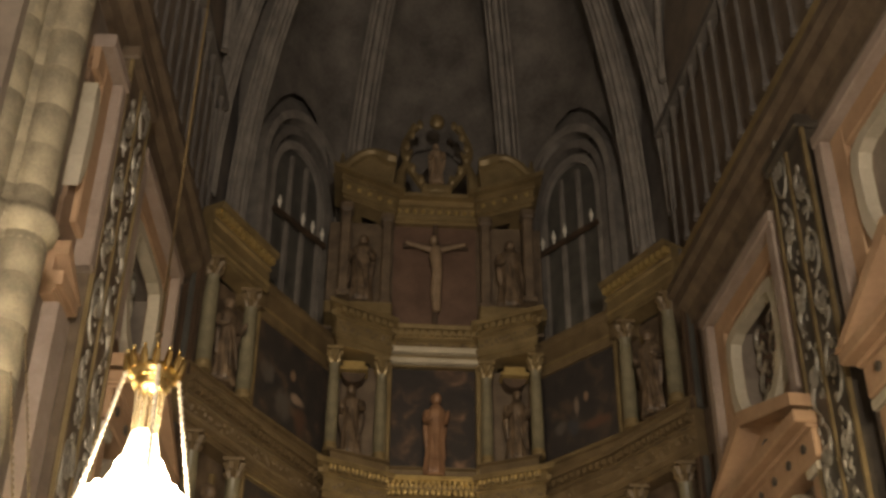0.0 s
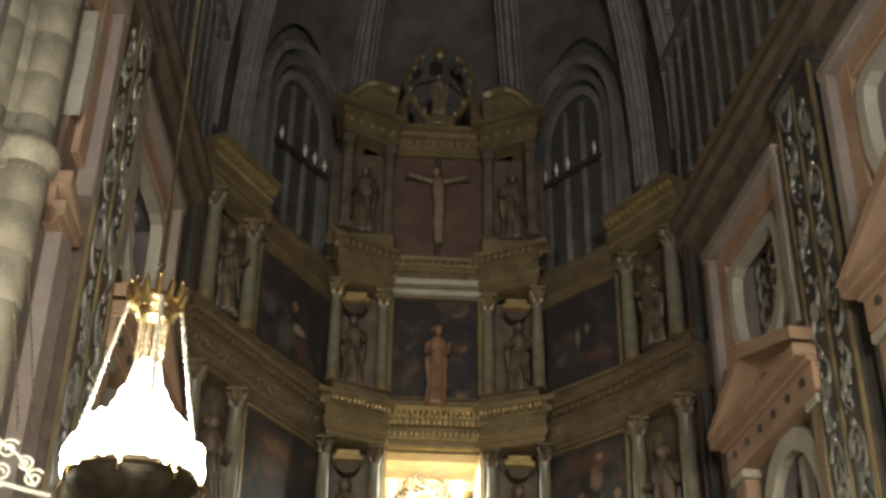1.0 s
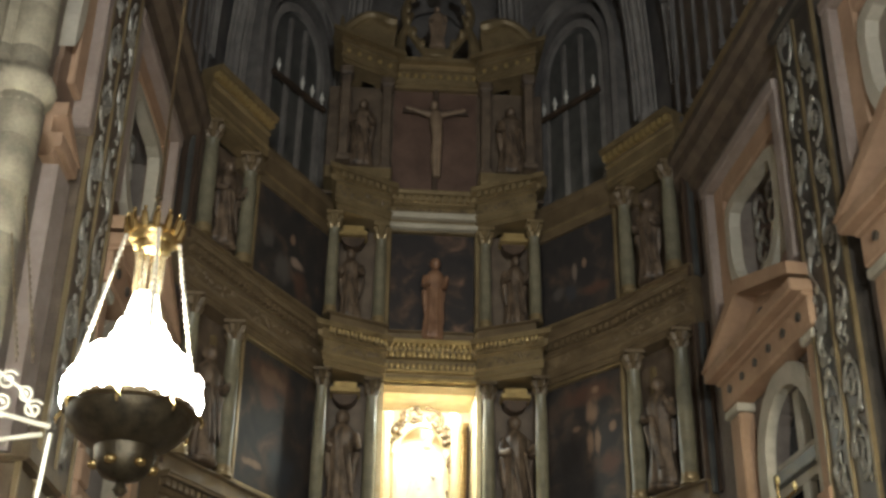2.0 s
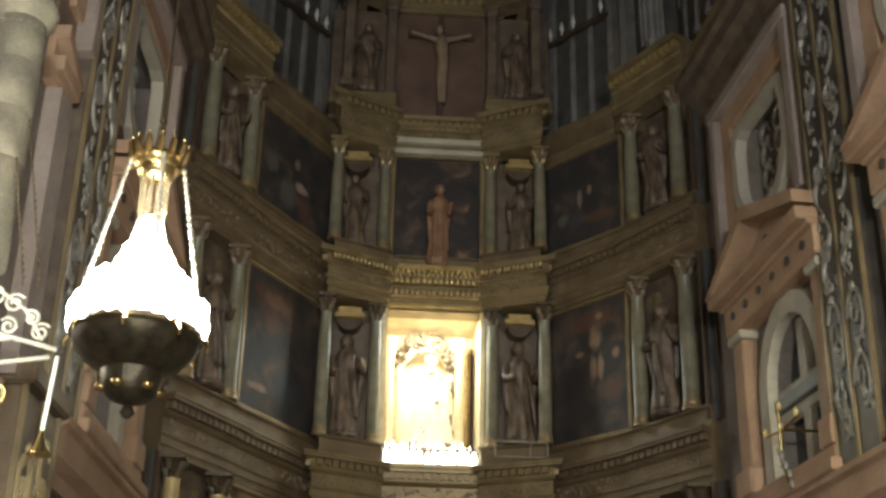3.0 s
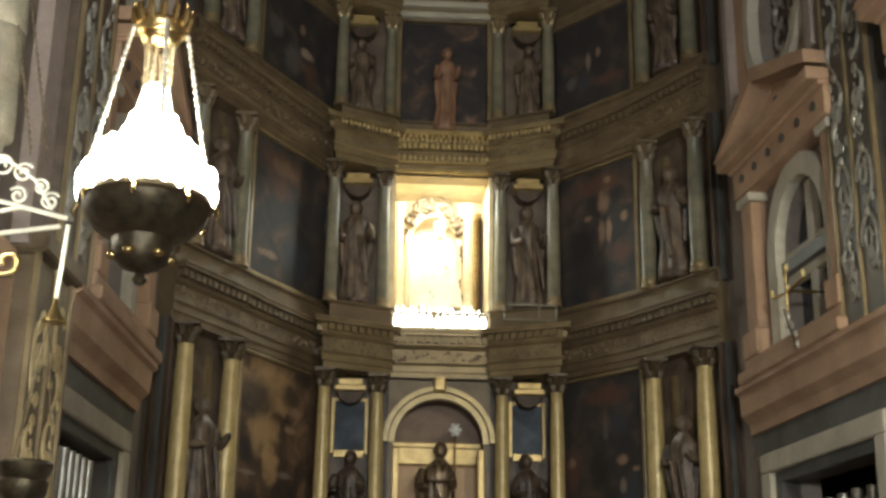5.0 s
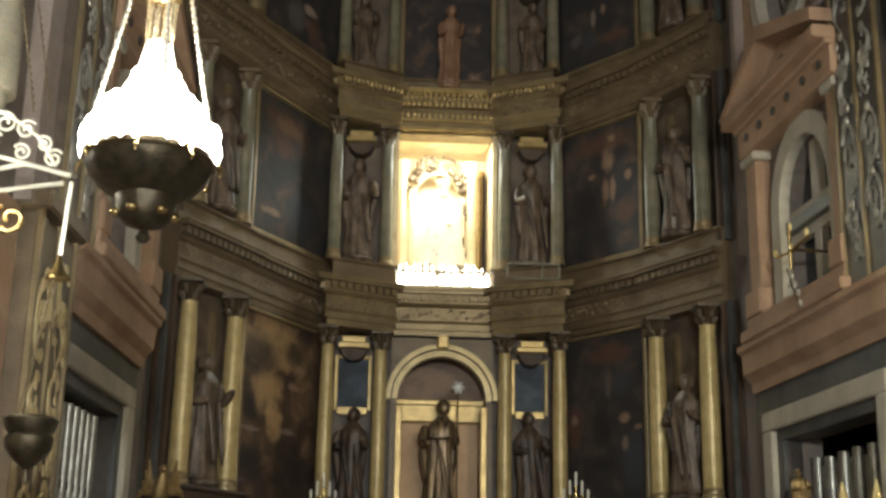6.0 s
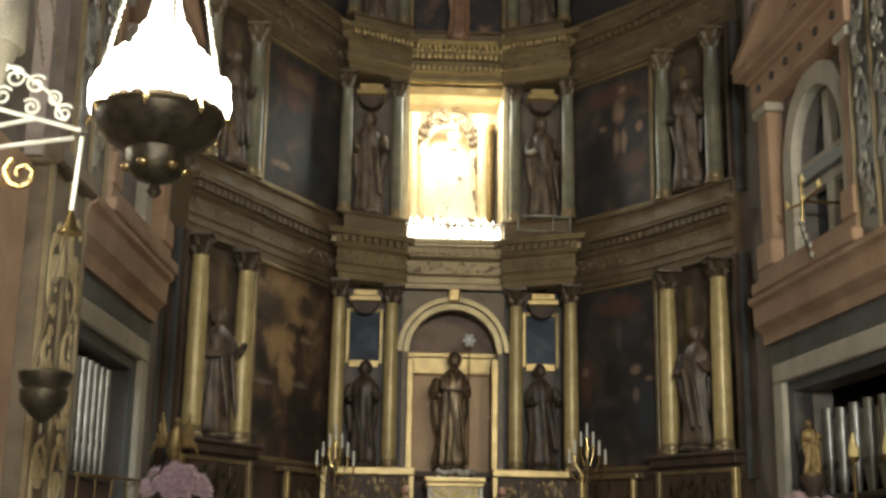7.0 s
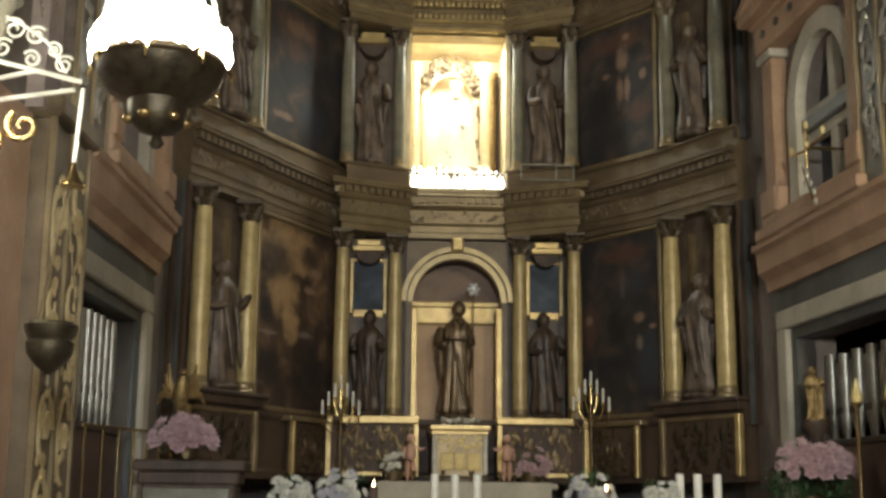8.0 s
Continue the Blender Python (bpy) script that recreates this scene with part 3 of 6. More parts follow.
# ---- apse and vault ----
APSE = [(-4.0, 16.2), (-3.75, 18.2), (-1.9, 20.6), (1.9, 20.6), (3.75, 18.2), (4.0, 16.3)]
bm = B()
sweep(bm, [(XC + x, y) for x, y in APSE], [(-0.5, 0.0), (0, 0.0), (0, 20.5), (-0.5, 20.5)])
solo("wall_apse", bm, VAULT, (0, 0, 0), "dark stone wall of the apse behind the altarpiece", "wall", kind="structure")

APEX = Vector((XC, 14.2, 23.2))


def rib_curve(p, n=14, z0=14.0, apex=APEX):
    out = []
    for i in range(n + 1):
        s = i / n
        h = 1 - math.cos(s * math.pi / 2)
        v = math.sin(s * math.pi / 2)
        out.append(Vector((p[0] + (apex.x - p[0]) * h, p[1] + (apex.y - p[1]) * h, z0 + (apex.z - z0) * v)))
    return out


SPRING = [(XC - 4.25, 11.0), (XC - 4.1, 16.4), (XC - 3.75, 17.6), (XC - 1.75, 20.4), (XC + 1.75, 20.4), (XC + 3.75, 17.6), (XC + 4.1, 16.4), (XC + 4.35, 11.0)]
curves = [rib_curve(p) for p in SPRING]
bm = B()
for a, b in zip(curves, curves[1:]):
    m = 10
    grid = []
    for i, (p, q) in enumerate(zip(a, b)):
        row = []
        for j in range(m + 1):
            s = j / m
            lift = min((1 - (2 * s - 1) ** 2) ** 0.7 * (1 - i / 14) ** 1.4 * 4.4, APEX.z + 0.3 - p.z)
            row.append(bm.verts.new(p.lerp(q, s) + Vector((0, 0, lift))))
        grid.append(row)
    for r0, r1 in zip(grid, grid[1:]):
        for j in range(m):
            bm.faces.new((r0[j], r0[j + 1], r1[j + 1], r1[j]))
bmesh.ops.remove_doubles(bm, verts=bm.verts, dist=0.001)
solo("ceiling_vault", bm, VAULT, (0, 0, 0), "dark stone ribbed vault of the apse", "vault", kind="structure", smooth=True)
# unseen roof above the vault, added to close the room
slab("ceiling_chancel", -8.4, 10.4, 8.6, 21.5, 25.0, 25.3, VAULT, "unseen dark stone roof closing the chancel", "ceiling")
for c in curves:
    r = thing("vault_rib", c[0], "pale moulded stone rib of the vault", "vault rib", "ribs of the vault", "structure")
    for off, rad in ((0.0, 0.075), (-0.13, 0.045), (0.13, 0.045), (-0.22, 0.03), (0.22, 0.03)):
        side = (c[-1] - c[0])
        side.z = 0
        side = Vector((-side.y, side.x, 0)).normalized() * off
        inward = Vector((APEX.x - c[0].x, APEX.y - c[0].y, 0)).normalized() * 0.12
        bm = B()
        tube(bm, [p + side + inward for p in c], rad, 8)
        part("moulding", bm, RIB, r, smooth=True)
    if c[0].y > 17:
        bm = B()
        tube(bm, [c[0] + inward - Vector((0, 0, 6)), c[0] + inward], 0.13, 8)
        part("wall_shaft", bm, RIB, r, smooth=True)

# lancet windows above the wings of the altarpiece
for s in (-1, 1):
    a, b = Vector((XC + s * 1.9, 20.6)), Vector((XC + s * 3.75, 18.2))
    d = (b - a).normalized()
    n = Vector((d.y, -d.x)) * (1 if Vector((d.y, -d.x)).dot(Vector((XC, 14)) - a) > 0 else -1)
    M = Matrix(((d.x, n.x, 0, a.x), (d.y, n.y, 0, a.y), (0, 0, 1, 0), (0, 0, 0, 1)))
    w = thing("window_3", M @ Vector((1.5, 0, 14)), "tall pointed apse window with moulded stone arch", "window", kind="structure")
    def lancet(h, z0, z1):
        up = [(1.5 - h, z0)] + [(1.5 - h * math.cos(t), z1 + 1.5 * h * math.sin(t) ** 0.9) for t in [radians(k * 9) for k in range(11)]]
        return up + [(3.0 - u, z) for u, z in up[-2::-1]]
    for k, (h, y) in enumerate(((1.25, 0.30), (1.02, 0.22), (0.82, 0.14))):
        bm = B()
        ring_slab(bm, lancet(h, 13.0, 16.2), lancet(h - 0.13, 13.0, 16.2), 0, y, M)
        part("arch_moulding", bm, VAULT if k % 2 else RIB, w)
    bm = B()
    prism(bm, lancet(0.68, 13.2, 16.2), 0.02, 0.06, M)
    part("pane", bm, WINDOWGLASS, w, "dim leaded glass")
    for u in (1.27, 1.73):
        bm = B()
        box(bm, u - 0.04, u + 0.04, 0.06, 0.13, 13.2, 17.0, M)
        part("mullion", bm, RIB, w)
    rail = thing("gallery_rail", M @ Vector((1.5, 0.4, 15.0)), "small rail with pale finials below the apse window", "rail")
    bm = B()
    box(bm, 0.75, 2.3, 0.22, 0.3, 15.32, 15.4, M)
    part("rail_bar", bm, DARKWOOD, rail)
    for u in (0.85, 1.15, 1.45, 2.15):
        bm = B()
        lathe(bm, [(0.03, 15.4), (0.02, 15.5), (0.05, 15.58), (0.01, 15.74)], 8, M @ Matrix.Translation((u, 0.26, 0)))
        part("finial", bm, WAX, rail)

# wall shafts above the upper cornice, like rows of slender colonnettes
for M, sd in ((RW, "r"), (LW, "l")):
    g = thing("colonnette_screen", M @ Vector((3, 0.2, 12.9)), "row of slender stone colonnettes above the cornice", "colonnette screen", kind="structure")
    bm0 = B()
    lathe(bm0, [(0.06, 0), (0.06, 0.1), (0.032, 0.16), (0.032, 2.5), (0.05, 2.58), (0.06, 2.7)], 8)
    me = mesh_of(bm0, VAULT, True)
    for k in range(15):
        sub("colonnette", me, g, Matrix.Translation((M @ Vector((0.3 + 0.5 * k, 0.14, 12.87))) - ORG[g]))
    bm = B()
    box(bm, 0, 7.6, 0, 0.22, 15.57, 15.72, M)
    part("top_rail", bm, VAULT, g)

# pointed wall arches under the vault
for M in (RW, LW):
    w = thing("wall_arch", M @ Vector((3.2, 0.1, 14.0)), "pale moulded wall arch under the vault", "wall arch", kind="structure")
    for k, d in enumerate((0.0, 0.3)):
        bm = B()
        tube(bm, [(0.15 + d + 3.0 * (1 - math.cos(t)), 0.12, 16.6 - d * 0.3 + 4.6 * math.sin(t)) for t in [radians(6 * j) for j in range(15)]], 0.07, 8, M)
        part("moulding", bm, RIB, w, smooth=True)


# ---- the altarpiece ----
ALT = thing("altarpiece", (XC, 19.0, 0.72), "towering gilded wooden altarpiece in four tiers with paintings and statue niches", "altarpiece")
TIERS = [(2.87, 5.8, 6.58), (6.9, 9.3, 10.05), (10.3, 12.25, 13.05)]  # column foot, column head, cornice top
COLS = {}


def column_mesh(key, h, r, shaft, cap):
    """Shaft, base and capital of a column, made once for each height."""
    if key not in COLS:
        bm = B()
        lathe(bm, [(r * 1.06, 0.16), (r, 0.20), (r * 1.02, h * 0.35), (r * 0.94, h * 0.7), (r * 0.80, h - 0.34), (r * 0.86, h - 0.33), (r * 0.86, h - 0.30)], 24)
        a = mesh_of(bm, shaft, True)
        bm = B()
        lathe(bm, [(r * 1.22, 0), (r * 1.22, 0.05), (r * 1.08, 0.07), (r * 1.15, 0.11), (r * 1.02, 0.16)], 20)
        b = mesh_of(bm, GILT, True)
        bm = B()
        lathe(bm, [(r * 0.82, h - 0.3), (r * 0.98, h - 0.26), (r * 1.2, h - 0.205), (r * 1.16, h - 0.19), (r * 0.95, h - 0.185), (r * 1.08, h - 0.14), (r * 1.42, h - 0.075), (r * 1.36, h - 0.06), (r * 1.1, h - 0.05)], 32, None, lambda t, z: 1 + 0.15 * math.cos(8 * t + (math.pi if z > h - 0.188 else 0)))
        box(bm, -r * 1.35, r * 1.35, -r * 1.35, r * 1.35, h - 0.05, h)
        c = mesh_of(bm, cap, True)
        COLS[key] = (a, b, c)
    return COLS[key]


def column(x, y, z0, z1, r, shaft, cap, turn=0.0):
    a, b, c = column_mesh((round(z1 - z0, 2), r, shaft.name), z1 - z0, r, shaft, cap)
    col = sub("column", a, ALT, Matrix.Translation(Vector((x, y, z0)) - ORG[ALT]) @ pose(0, 0, 0, 0, 0, turn))
    tagged(col, "smooth tapering column shaft")
    sub("base", b, col, Matrix())
    sub("capital", c, col, Matrix())


# plan lines, right half, as offsets from the axis
PIER0, YC = 0.80, 18.95
PIERS = (1.86, 1.80, 1.74)  # half width over the piers, tier by tier
OFFS = ((1.0, 1.83), (0.98, 1.81), (0.93, 1.76))  # columns of the piers
WING = Vector((0.5, -0.866))  # the outer bays splay along this line


def wing_start(s):
    return Vector((3.01, 17.19 + 0.25 * s))


def half_plan(pier, wing, s, pier1):
    d0 = wing_start(s)
    d1 = d0 + WING * 1.62
    dn = Vector((WING.y, -WING.x))
    e0, e1 = d0 + dn * wing, d1 + dn * wing
    return [(0, YC), (PIER0, YC), (PIER0, YC - 0.42 * pier), (pier1, YC - 1.4 * pier), (pier1, YC), (d0.x, d0.y), (e0.x, e0.y), (e1.x, e1.y)]


def whole_plan(i, pier=0.52, wing=0.03):
    left, right = half_plan(pier, wing, -1, PIERS[i]), half_plan(pier, wing, 1, PIERS[i])
    return [(XC - x, y) for x, y in left[::-1][:-1]] + [(XC + x, y) for x, y in right]


def ent_profile(z0, z1, out=0.2):
    h = z1 - z0
    return [(-0.35, z0), (0.0, z0), (0.0, z0 + 0.12 * h), (0.03, z0 + 0.13 * h), (0.03, z0 + 0.26 * h), (0.06, z0 + 0.30 * h), (0.02, z0 + 0.33 * h), (0.02, z0 + 0.60 * h),
            (0.07, z0 + 0.64 * h), (0.04, z0 + 0.70 * h), (0.04, z0 + 0.875 * h), (out * 0.9, z0 + 0.89 * h), (out * 0.92, z0 + 0.94 * h), (out, z0 + 0.96 * h), (out, z1), (-0.35, z1)]


def dentils(path, out, z0, z1, step, parent, material):
    bm = B()
    box(bm, -step * 0.3, step * 0.3, -0.06, 0.05, z0 - ORG[parent].z, z1 - ORG[parent].z)
    me = mesh_of(bm, material)
    pts = [Vector(p) for p in path]
    for a, b in zip(pts, pts[1:]):
        d = b - a
        if d.length < 0.3:
            continue
        u = d.normalized()
        n = Vector((u.y, -u.x))
        k = int(d.length / step)
        for i in range(k + 1):
            p = a + u * (d.length * (i + 0.5) / (k + 1)) + n * out
            o = ORG[parent]
            sub("dentil", me, parent, Matrix(((u.x, -n.x, 0, p.x - o.x), (u.y, -n.y, 0, p.y - o.y), (0, 0, 1, 0), (0, 0, 0, 1))))


for i, (z0, z1, z2) in enumerate(TIERS):
    path = whole_plan(i, 0.52, 0.14 if i == 2 else 0.03)
    bm = B()
    sweep(bm, path[3:12], ent_profile(z1, z2, 0.15))
    e = part("entablature", bm, GILT, ALT, "gilded moulded entablature that breaks forward over the columns")
    dentils(path[3:12], 0.06, z1 + 0.74 * (z2 - z1), z1 + 0.87 * (z2 - z1), 0.145, e, GILT)
    for run in (path[:4], path[11:]):
        outer = run
        if i == 2:
            # only the outer bay carries a cornice; the picture bay ends in a plain band
            outer, inner = (run[:2], run[1:]) if run[0] == path[0] else (run[-2:], run[:-1])
            bm = B()
            sweep(bm, inner, [(-0.3, z1 - 0.22), (-0.02, z1 - 0.22), (0.0, z1 - 0.1), (0.0, z1 + 0.3), (0.05, z1 + 0.36), (0.05, z1 + 0.44), (-0.3, z1 + 0.44)])
            part("plain_band", bm, WINGWOOD, ALT, "plain brown ochre band over a painting")
        bm = B()
        sweep(bm, outer, ent_profile(z1, z2))
        # browner wood, darkened too for the dimmer light on the wings; top tier gilded
        w = part("wing_entablature", bm, GILT if i == 2 else WINGWOOD, ALT, "brown ochre entablature of the curved wing")
        # the top tier's highlight is put into its brighter dentils
        dentils(outer, 0.08, z1 + 0.74 * (z2 - z1), z1 + 0.87 * (z2 - z1), 0.145, w, WINGWOOD if i < 2 else GILT_BRIGHT)
    # carved frieze bosses
    bm = B()
    rng = random.Random(i)
    pts = [Vector(p) for p in path]
    for a, b in zip(pts, pts[1:]):
        d = b - a
        if d.length < 0.3 or i == 2 and abs(a.x + b.x - 2 * XC) > 4:
            continue
        u, n = d.normalized(), Vector((d.y, -d.x)).normalized()
        k = int(d.length / 0.05)
        for j in range(k):
            p = a + u * (d.length * (j + rng.uniform(0.2, 0.8)) / k) + n * 0.02
            ball(bm, (p.x, p.y, z1 + (0.47 + rng.uniform(-0.11, 0.11)) * (z2 - z1)), rng.uniform(0.018, 0.042), None, 1, (rng.uniform(0.6, 1.2), 0.5, rng.uniform(0.7, 1.6)))
    tagged(part("frieze_carving", bm, WINGWOOD, e, "carved leaf frieze"), kind="stuff")
    # pedestals under the columns
    zp = (1.9, 6.58, 10.05)[i]
    bm = B()
    hp = z0 - zp
    sweep(bm, whole_plan(i, 0.46, 0.02), [(-0.35, zp), (0.04, zp), (0.04, zp + 0.10 * hp), (0.0, zp + 0.16 * hp), (0.0, z0 - 0.16 * hp), (0.06, z0 - 0.08 * hp), (0.06, z0), (-0.35, z0)])
    part("pedestal_zone", bm, DARKWOOD if i == 0 else WINGWOOD, ALT, "panelled pedestal zone")
    # back walls of the side bays
    for s in (-1, 1):
        PIER1, D0 = PIERS[i], wing_start(s)
        D1 = D0 + WING * 1.62
        bm = B()
        pl = [(XC + s * x, y + 0.0) for x, y in ((PIER0, YC + 0.12), (PIER1, YC + 0.12))]
        box(bm, min(pl[0][0], pl[1][0]), max(pl[0][0], pl[1][0]), YC + 0.1, YC + 0.25, z0, z1)
        part("niche_back", bm, BROWN, ALT, "brown niche back")
        # painting bay
        a, b = Vector((XC + s * PIER1, YC + 0.02)), Vector((XC + s * D0.x, D0.y + 0.02))
        u = (b - a).normalized()
        n = Vector((u.y, -u.x)) if Vector((u.y, -u.x)).y < 0 else Vector((-u.y, u.x))
        M = Matrix(((u.x, n.x, 0, a.x), (u.y, n.y, 0, a.y), (0, 0, 1, 0), (0, 0, 0, 1)))
        L = (b - a).length
        zt = z1 - 0.02
        bm = B()
        box(bm, 0.06, L - 0.06, -0.12, -0.06, z0 + 0.05, zt, M)
        pm = part("painting", bm, PAINTINGS[i, s], ALT, "old darkened oil painting")
        for bx in ((0, 0.07, z0, zt), (L - 0.07, L, z0, zt), (0, L, z0, z0 + 0.07), (0, L, zt - 0.06, zt)):
            bm = B()
            box(bm, bx[0], bx[1], -0.14, 0.03, bx[2], bx[3], M, 0.012)
            part("frame_bar", bm, GILT, pm)
        # outer statue bay
        a, b = Vector((XC + s * D0.x, D0.y)), Vector((XC + s * D1.x, D1.y))
        u = (b - a).normalized()
        n = Vector((u.y, -u.x)) if Vector((u.y, -u.x)).x * s < 0 else Vector((-u.y, u.x))
        M = Matrix(((u.x, n.x, 0, a.x), (u.y, n.y, 0, a.y), (0, 0, 1, 0), (0, 0, 0, 1)))
        L = (b - a).length
        bm = B()
        box(bm, 0, L + 0.1, -0.35, -0.25, z0, z1, M)
        part("niche_back", bm, BROWN, ALT, "brown niche back")
        shaft = GOLDCOL if i == 0 else GREYCOL
        for uu in (0.22, 1.26):
            p = M @ Vector((uu, 0.02, 0))
            column(p.x, p.y, z0 + (0.18 if i == 0 else 0.0), z1, 0.135 if i == 0 else 0.12, shaft, CAPITAL if i == 0 else WINGWOOD)
        for uu in (0.42, 1.06):
            bm = B()
            box(bm, uu - 0.04, uu + 0.04, -0.26, -0.18, z0, z1 - 0.25, M)
            part("strip", bm, GILT, ALT)
        for k in range(4):
            bm = B()
            box(bm, L - 0.06 + k * 0.08, L - 0.01 + k * 0.08, -0.12 - 0.05 * k, 0.05 - 0.05 * k, z0 - 0.2, z1, M)
            part("end_strip", bm, SLATE if k % 2 else DARKWOOD, ALT, "dark vertical end strip")
        if i == 0:
            bm = B()
            box(bm, -0.06, 1.62, -0.34, 0.2, z0, z0 + 0.12, M, 0.01)
            box(bm, -0.1, 1.66, -0.34, 0.26, z0 + 0.12, z0 + 0.18, M, 0.015)
            ped = part("wing_pedestal", bm, DARKWOOD, ALT, "dark wooden ledge under the outer columns")
            bm = B()
            box(bm, 0.1, 1.5, 0.02, 0.1, 2.0, 2.78, M)
            panel = part("relief_panel", bm, DARKWOOD, ALT, "dark carved relief panel")
            bm = B()
            rng = random.Random(60 + s)
            for k in range(70):
                ball(bm, (rng.uniform(0.18, 1.42), 0.1, rng.uniform(2.08, 2.68)), rng.uniform(0.025, 0.06), M, 1, (rng.uniform(0.5, 1.1), 0.5, rng.uniform(1.0, 2.4)))
            tagged(part("relief", bm, BLACKBRASS, panel, "shallow carved relief", True), kind="stuff")
            for u in (0.06, 1.54):
                bm = B()
                box(bm, u - 0.045, u + 0.045, 0.06, 0.16, 1.98, 2.82, M, 0.01)
                # the outer post gets a brighter gilt for the light it catches
                part("post", bm, GILT_BRIGHT if u > 1 else GILT, panel, "gilded post")
            bm = B()
            box(bm, 0.06, 1.54, 0.08, 0.14, 2.76, 2.82, M, 0.01)
            part("rail", bm, GILT, panel)
        # pier columns
        for off in OFFS[i]:
            column(XC + s * off, 18.76 - 0.42 * (off - 1.0), z0, z1, 0.115 if i == 0 else 0.105, shaft, CAPITAL if i < 2 else GILT)
        # shell heads and bracket panels over the pier niches
        bm = B()
        prism(bm, arc(XC + s * 1.43, z1 - 0.26, 0.21, 180, 360, 12), 18.74, 18.98)
        for k in range(7):
            a = radians(195 + 25 * k)
            ball(bm, (XC + s * 1.43 + 0.21 * math.cos(a), 18.74, z1 - 0.26 + 0.21 * math.sin(a)), 0.022, None, 1)
        part("shell_canopy", bm, DARKWOOD, ALT, "dark shell canopy")
        bm = B()
        box(bm, XC + s * 1.43 - 0.25, XC + s * 1.43 + 0.25, 18.62, 18.95, z1 - 0.28, z1 - 0.2, None, 0.01)
        box(bm, XC + s * 1.43 - 0.2, XC + s * 1.43 + 0.2, 18.66, 18.95, z1 - 0.2, z1 - 0.08, None, 0.02)
        part("gilded_block", bm, GILT_BRIGHT, ALT, "bright gilded block")
        if i == 0:
            bm = B()
            box(bm, XC + s * 1.43 - 0.24, XC + s * 1.43 + 0.24, 19.0, 19.04, 4.62, 5.4)
            pn = part("painted_panel", bm, BLUECANVAS, ALT, "small blue painted panel")
            for bx in ((-0.3, -0.24, 4.56, 5.46), (0.24, 0.3, 4.56, 5.46), (-0.24, 0.24, 4.5, 4.62), (-0.24, 0.24, 5.4, 5.46)):
                bm = B()
                box(bm, XC + s * 1.43 + bx[0], XC + s * 1.43 + bx[1], 18.97, 19.05, bx[2], bx[3], None, 0.01)
                part("frame_bar", bm, GILT_BRIGHT, pn)

# body of the centre bay, tier one: arched niche
bm = B()
arch_wall(bm, XC - 0.82, XC + 0.82, 2.5, 5.81, XC, 0.72, 4.75, 18.92, 19.1)
# spandrel shade is put into this darker wood
part("arch_wall", bm, WINGWOOD, ALT, "brown arch wall, darkened for the shade round the arch")
bm = B()
ring_slab(bm, arc(XC, 4.75, 0.90, 180, 0, 20), arc(XC, 4.75, 0.82, 180, 0, 20), 18.80, 18.95)
ring_slab(bm, arc(XC, 4.75, 0.80, 180, 0, 20), arc(XC, 4.75, 0.71, 180, 0, 20), 18.86, 18.98)
bmesh.ops.remove_doubles(bm, verts=bm.verts, dist=0.0005)
part("archivolt", bm, GOLDCOL, ALT, "ochre gilded archivolt")
bm = B()
box(bm, XC - 0.1, XC + 0.1, 18.74, 18.95, 5.56, 5.79, None, 0.03)
part("keystone", bm, GILT_BRIGHT, ALT)
for s in (-1, 1):
    bm = B()
    box(bm, XC + s * 0.68 - 0.05, XC + s * 0.68 + 0.05, 18.86, 19.0, 2.6, 4.65, None, 0.01)
    part("niche_pilaster", bm, GILT_BRIGHT, ALT)
bm = B()
box(bm, XC - 0.9, XC + 0.9, 19.62, 19.7, 2.4, 4.48)
part("niche_panel", bm, OCHREPANEL, ALT, "orange ochre niche back")
for s in (-1, 1):
    bm = B()
    box(bm, XC + s * 0.84 - 0.02, XC + s * 0.84 + 0.02, 19.1, 19.62, 2.4, 5.7)
    part("niche_side", bm, OCHREPANEL, ALT)
bm = B()
box(bm, XC - 0.9, XC + 0.9, 19.62, 19.7, 4.82, 5.76)
part("niche_head", bm, UMBER, ALT, "umber niche head")
bm = B()
box(bm, XC - 0.82, XC + 0.82, 19.52, 19.66, 4.48, 4.84, None, 0.03)
box(bm, XC - 0.82, XC + 0.82, 19.48, 19.66, 4.76, 4.86, None, 0.02)
part("impost_band", bm, GILT_BRIGHT, ALT, "gilded impost band")
bm = B()
box(bm, XC - 0.9, XC + 0.9, 18.92, 19.7, 5.76, 5.8)
part("niche_ceiling", bm, UMBER, ALT)

# tier two: the lit chamber
CHAMBER = mat("ivory_gilt_panelling", (0.55, 0.43, 0.22), (0.78, 0.66, 0.42), 5, 0.45, 0.1, 0.3)
for s in (-1, 1):
    bm = B()
    box(bm, XC + s * 0.83 - 0.04, XC + s * 0.83 + 0.04, 18.9, 20.3, 6.5, 9.32)
    part("chamber_side", bm, CHAMBER, ALT, "ivory and gold side panel")
bm = B()
box(bm, XC - 0.86, XC + 0.86, 20.2, 20.3, 6.5, 9.4)
part("chamber_back", bm, CHAMBER, ALT, "ivory and gold back panel")
bm = B()
box(bm, XC - 0.86, XC + 0.86, 18.95, 20.3, 9.32, 9.4)
part("chamber_ceiling", bm, CHAMBER, ALT)
bm = B()
box(bm, XC - 0.8, XC + 0.8, 18.86, 20.3, 6.56, 6.64)
part("chamber_floor", bm, CHAMBER, ALT)
bm = B()
ring_slab(bm, arc(XC - 0.08, 8.42, 0.50, 180, 0, 16, 0.62), arc(XC - 0.08, 8.42, 0.40, 180, 0, 16, 0.50), 19.85, 20.0)
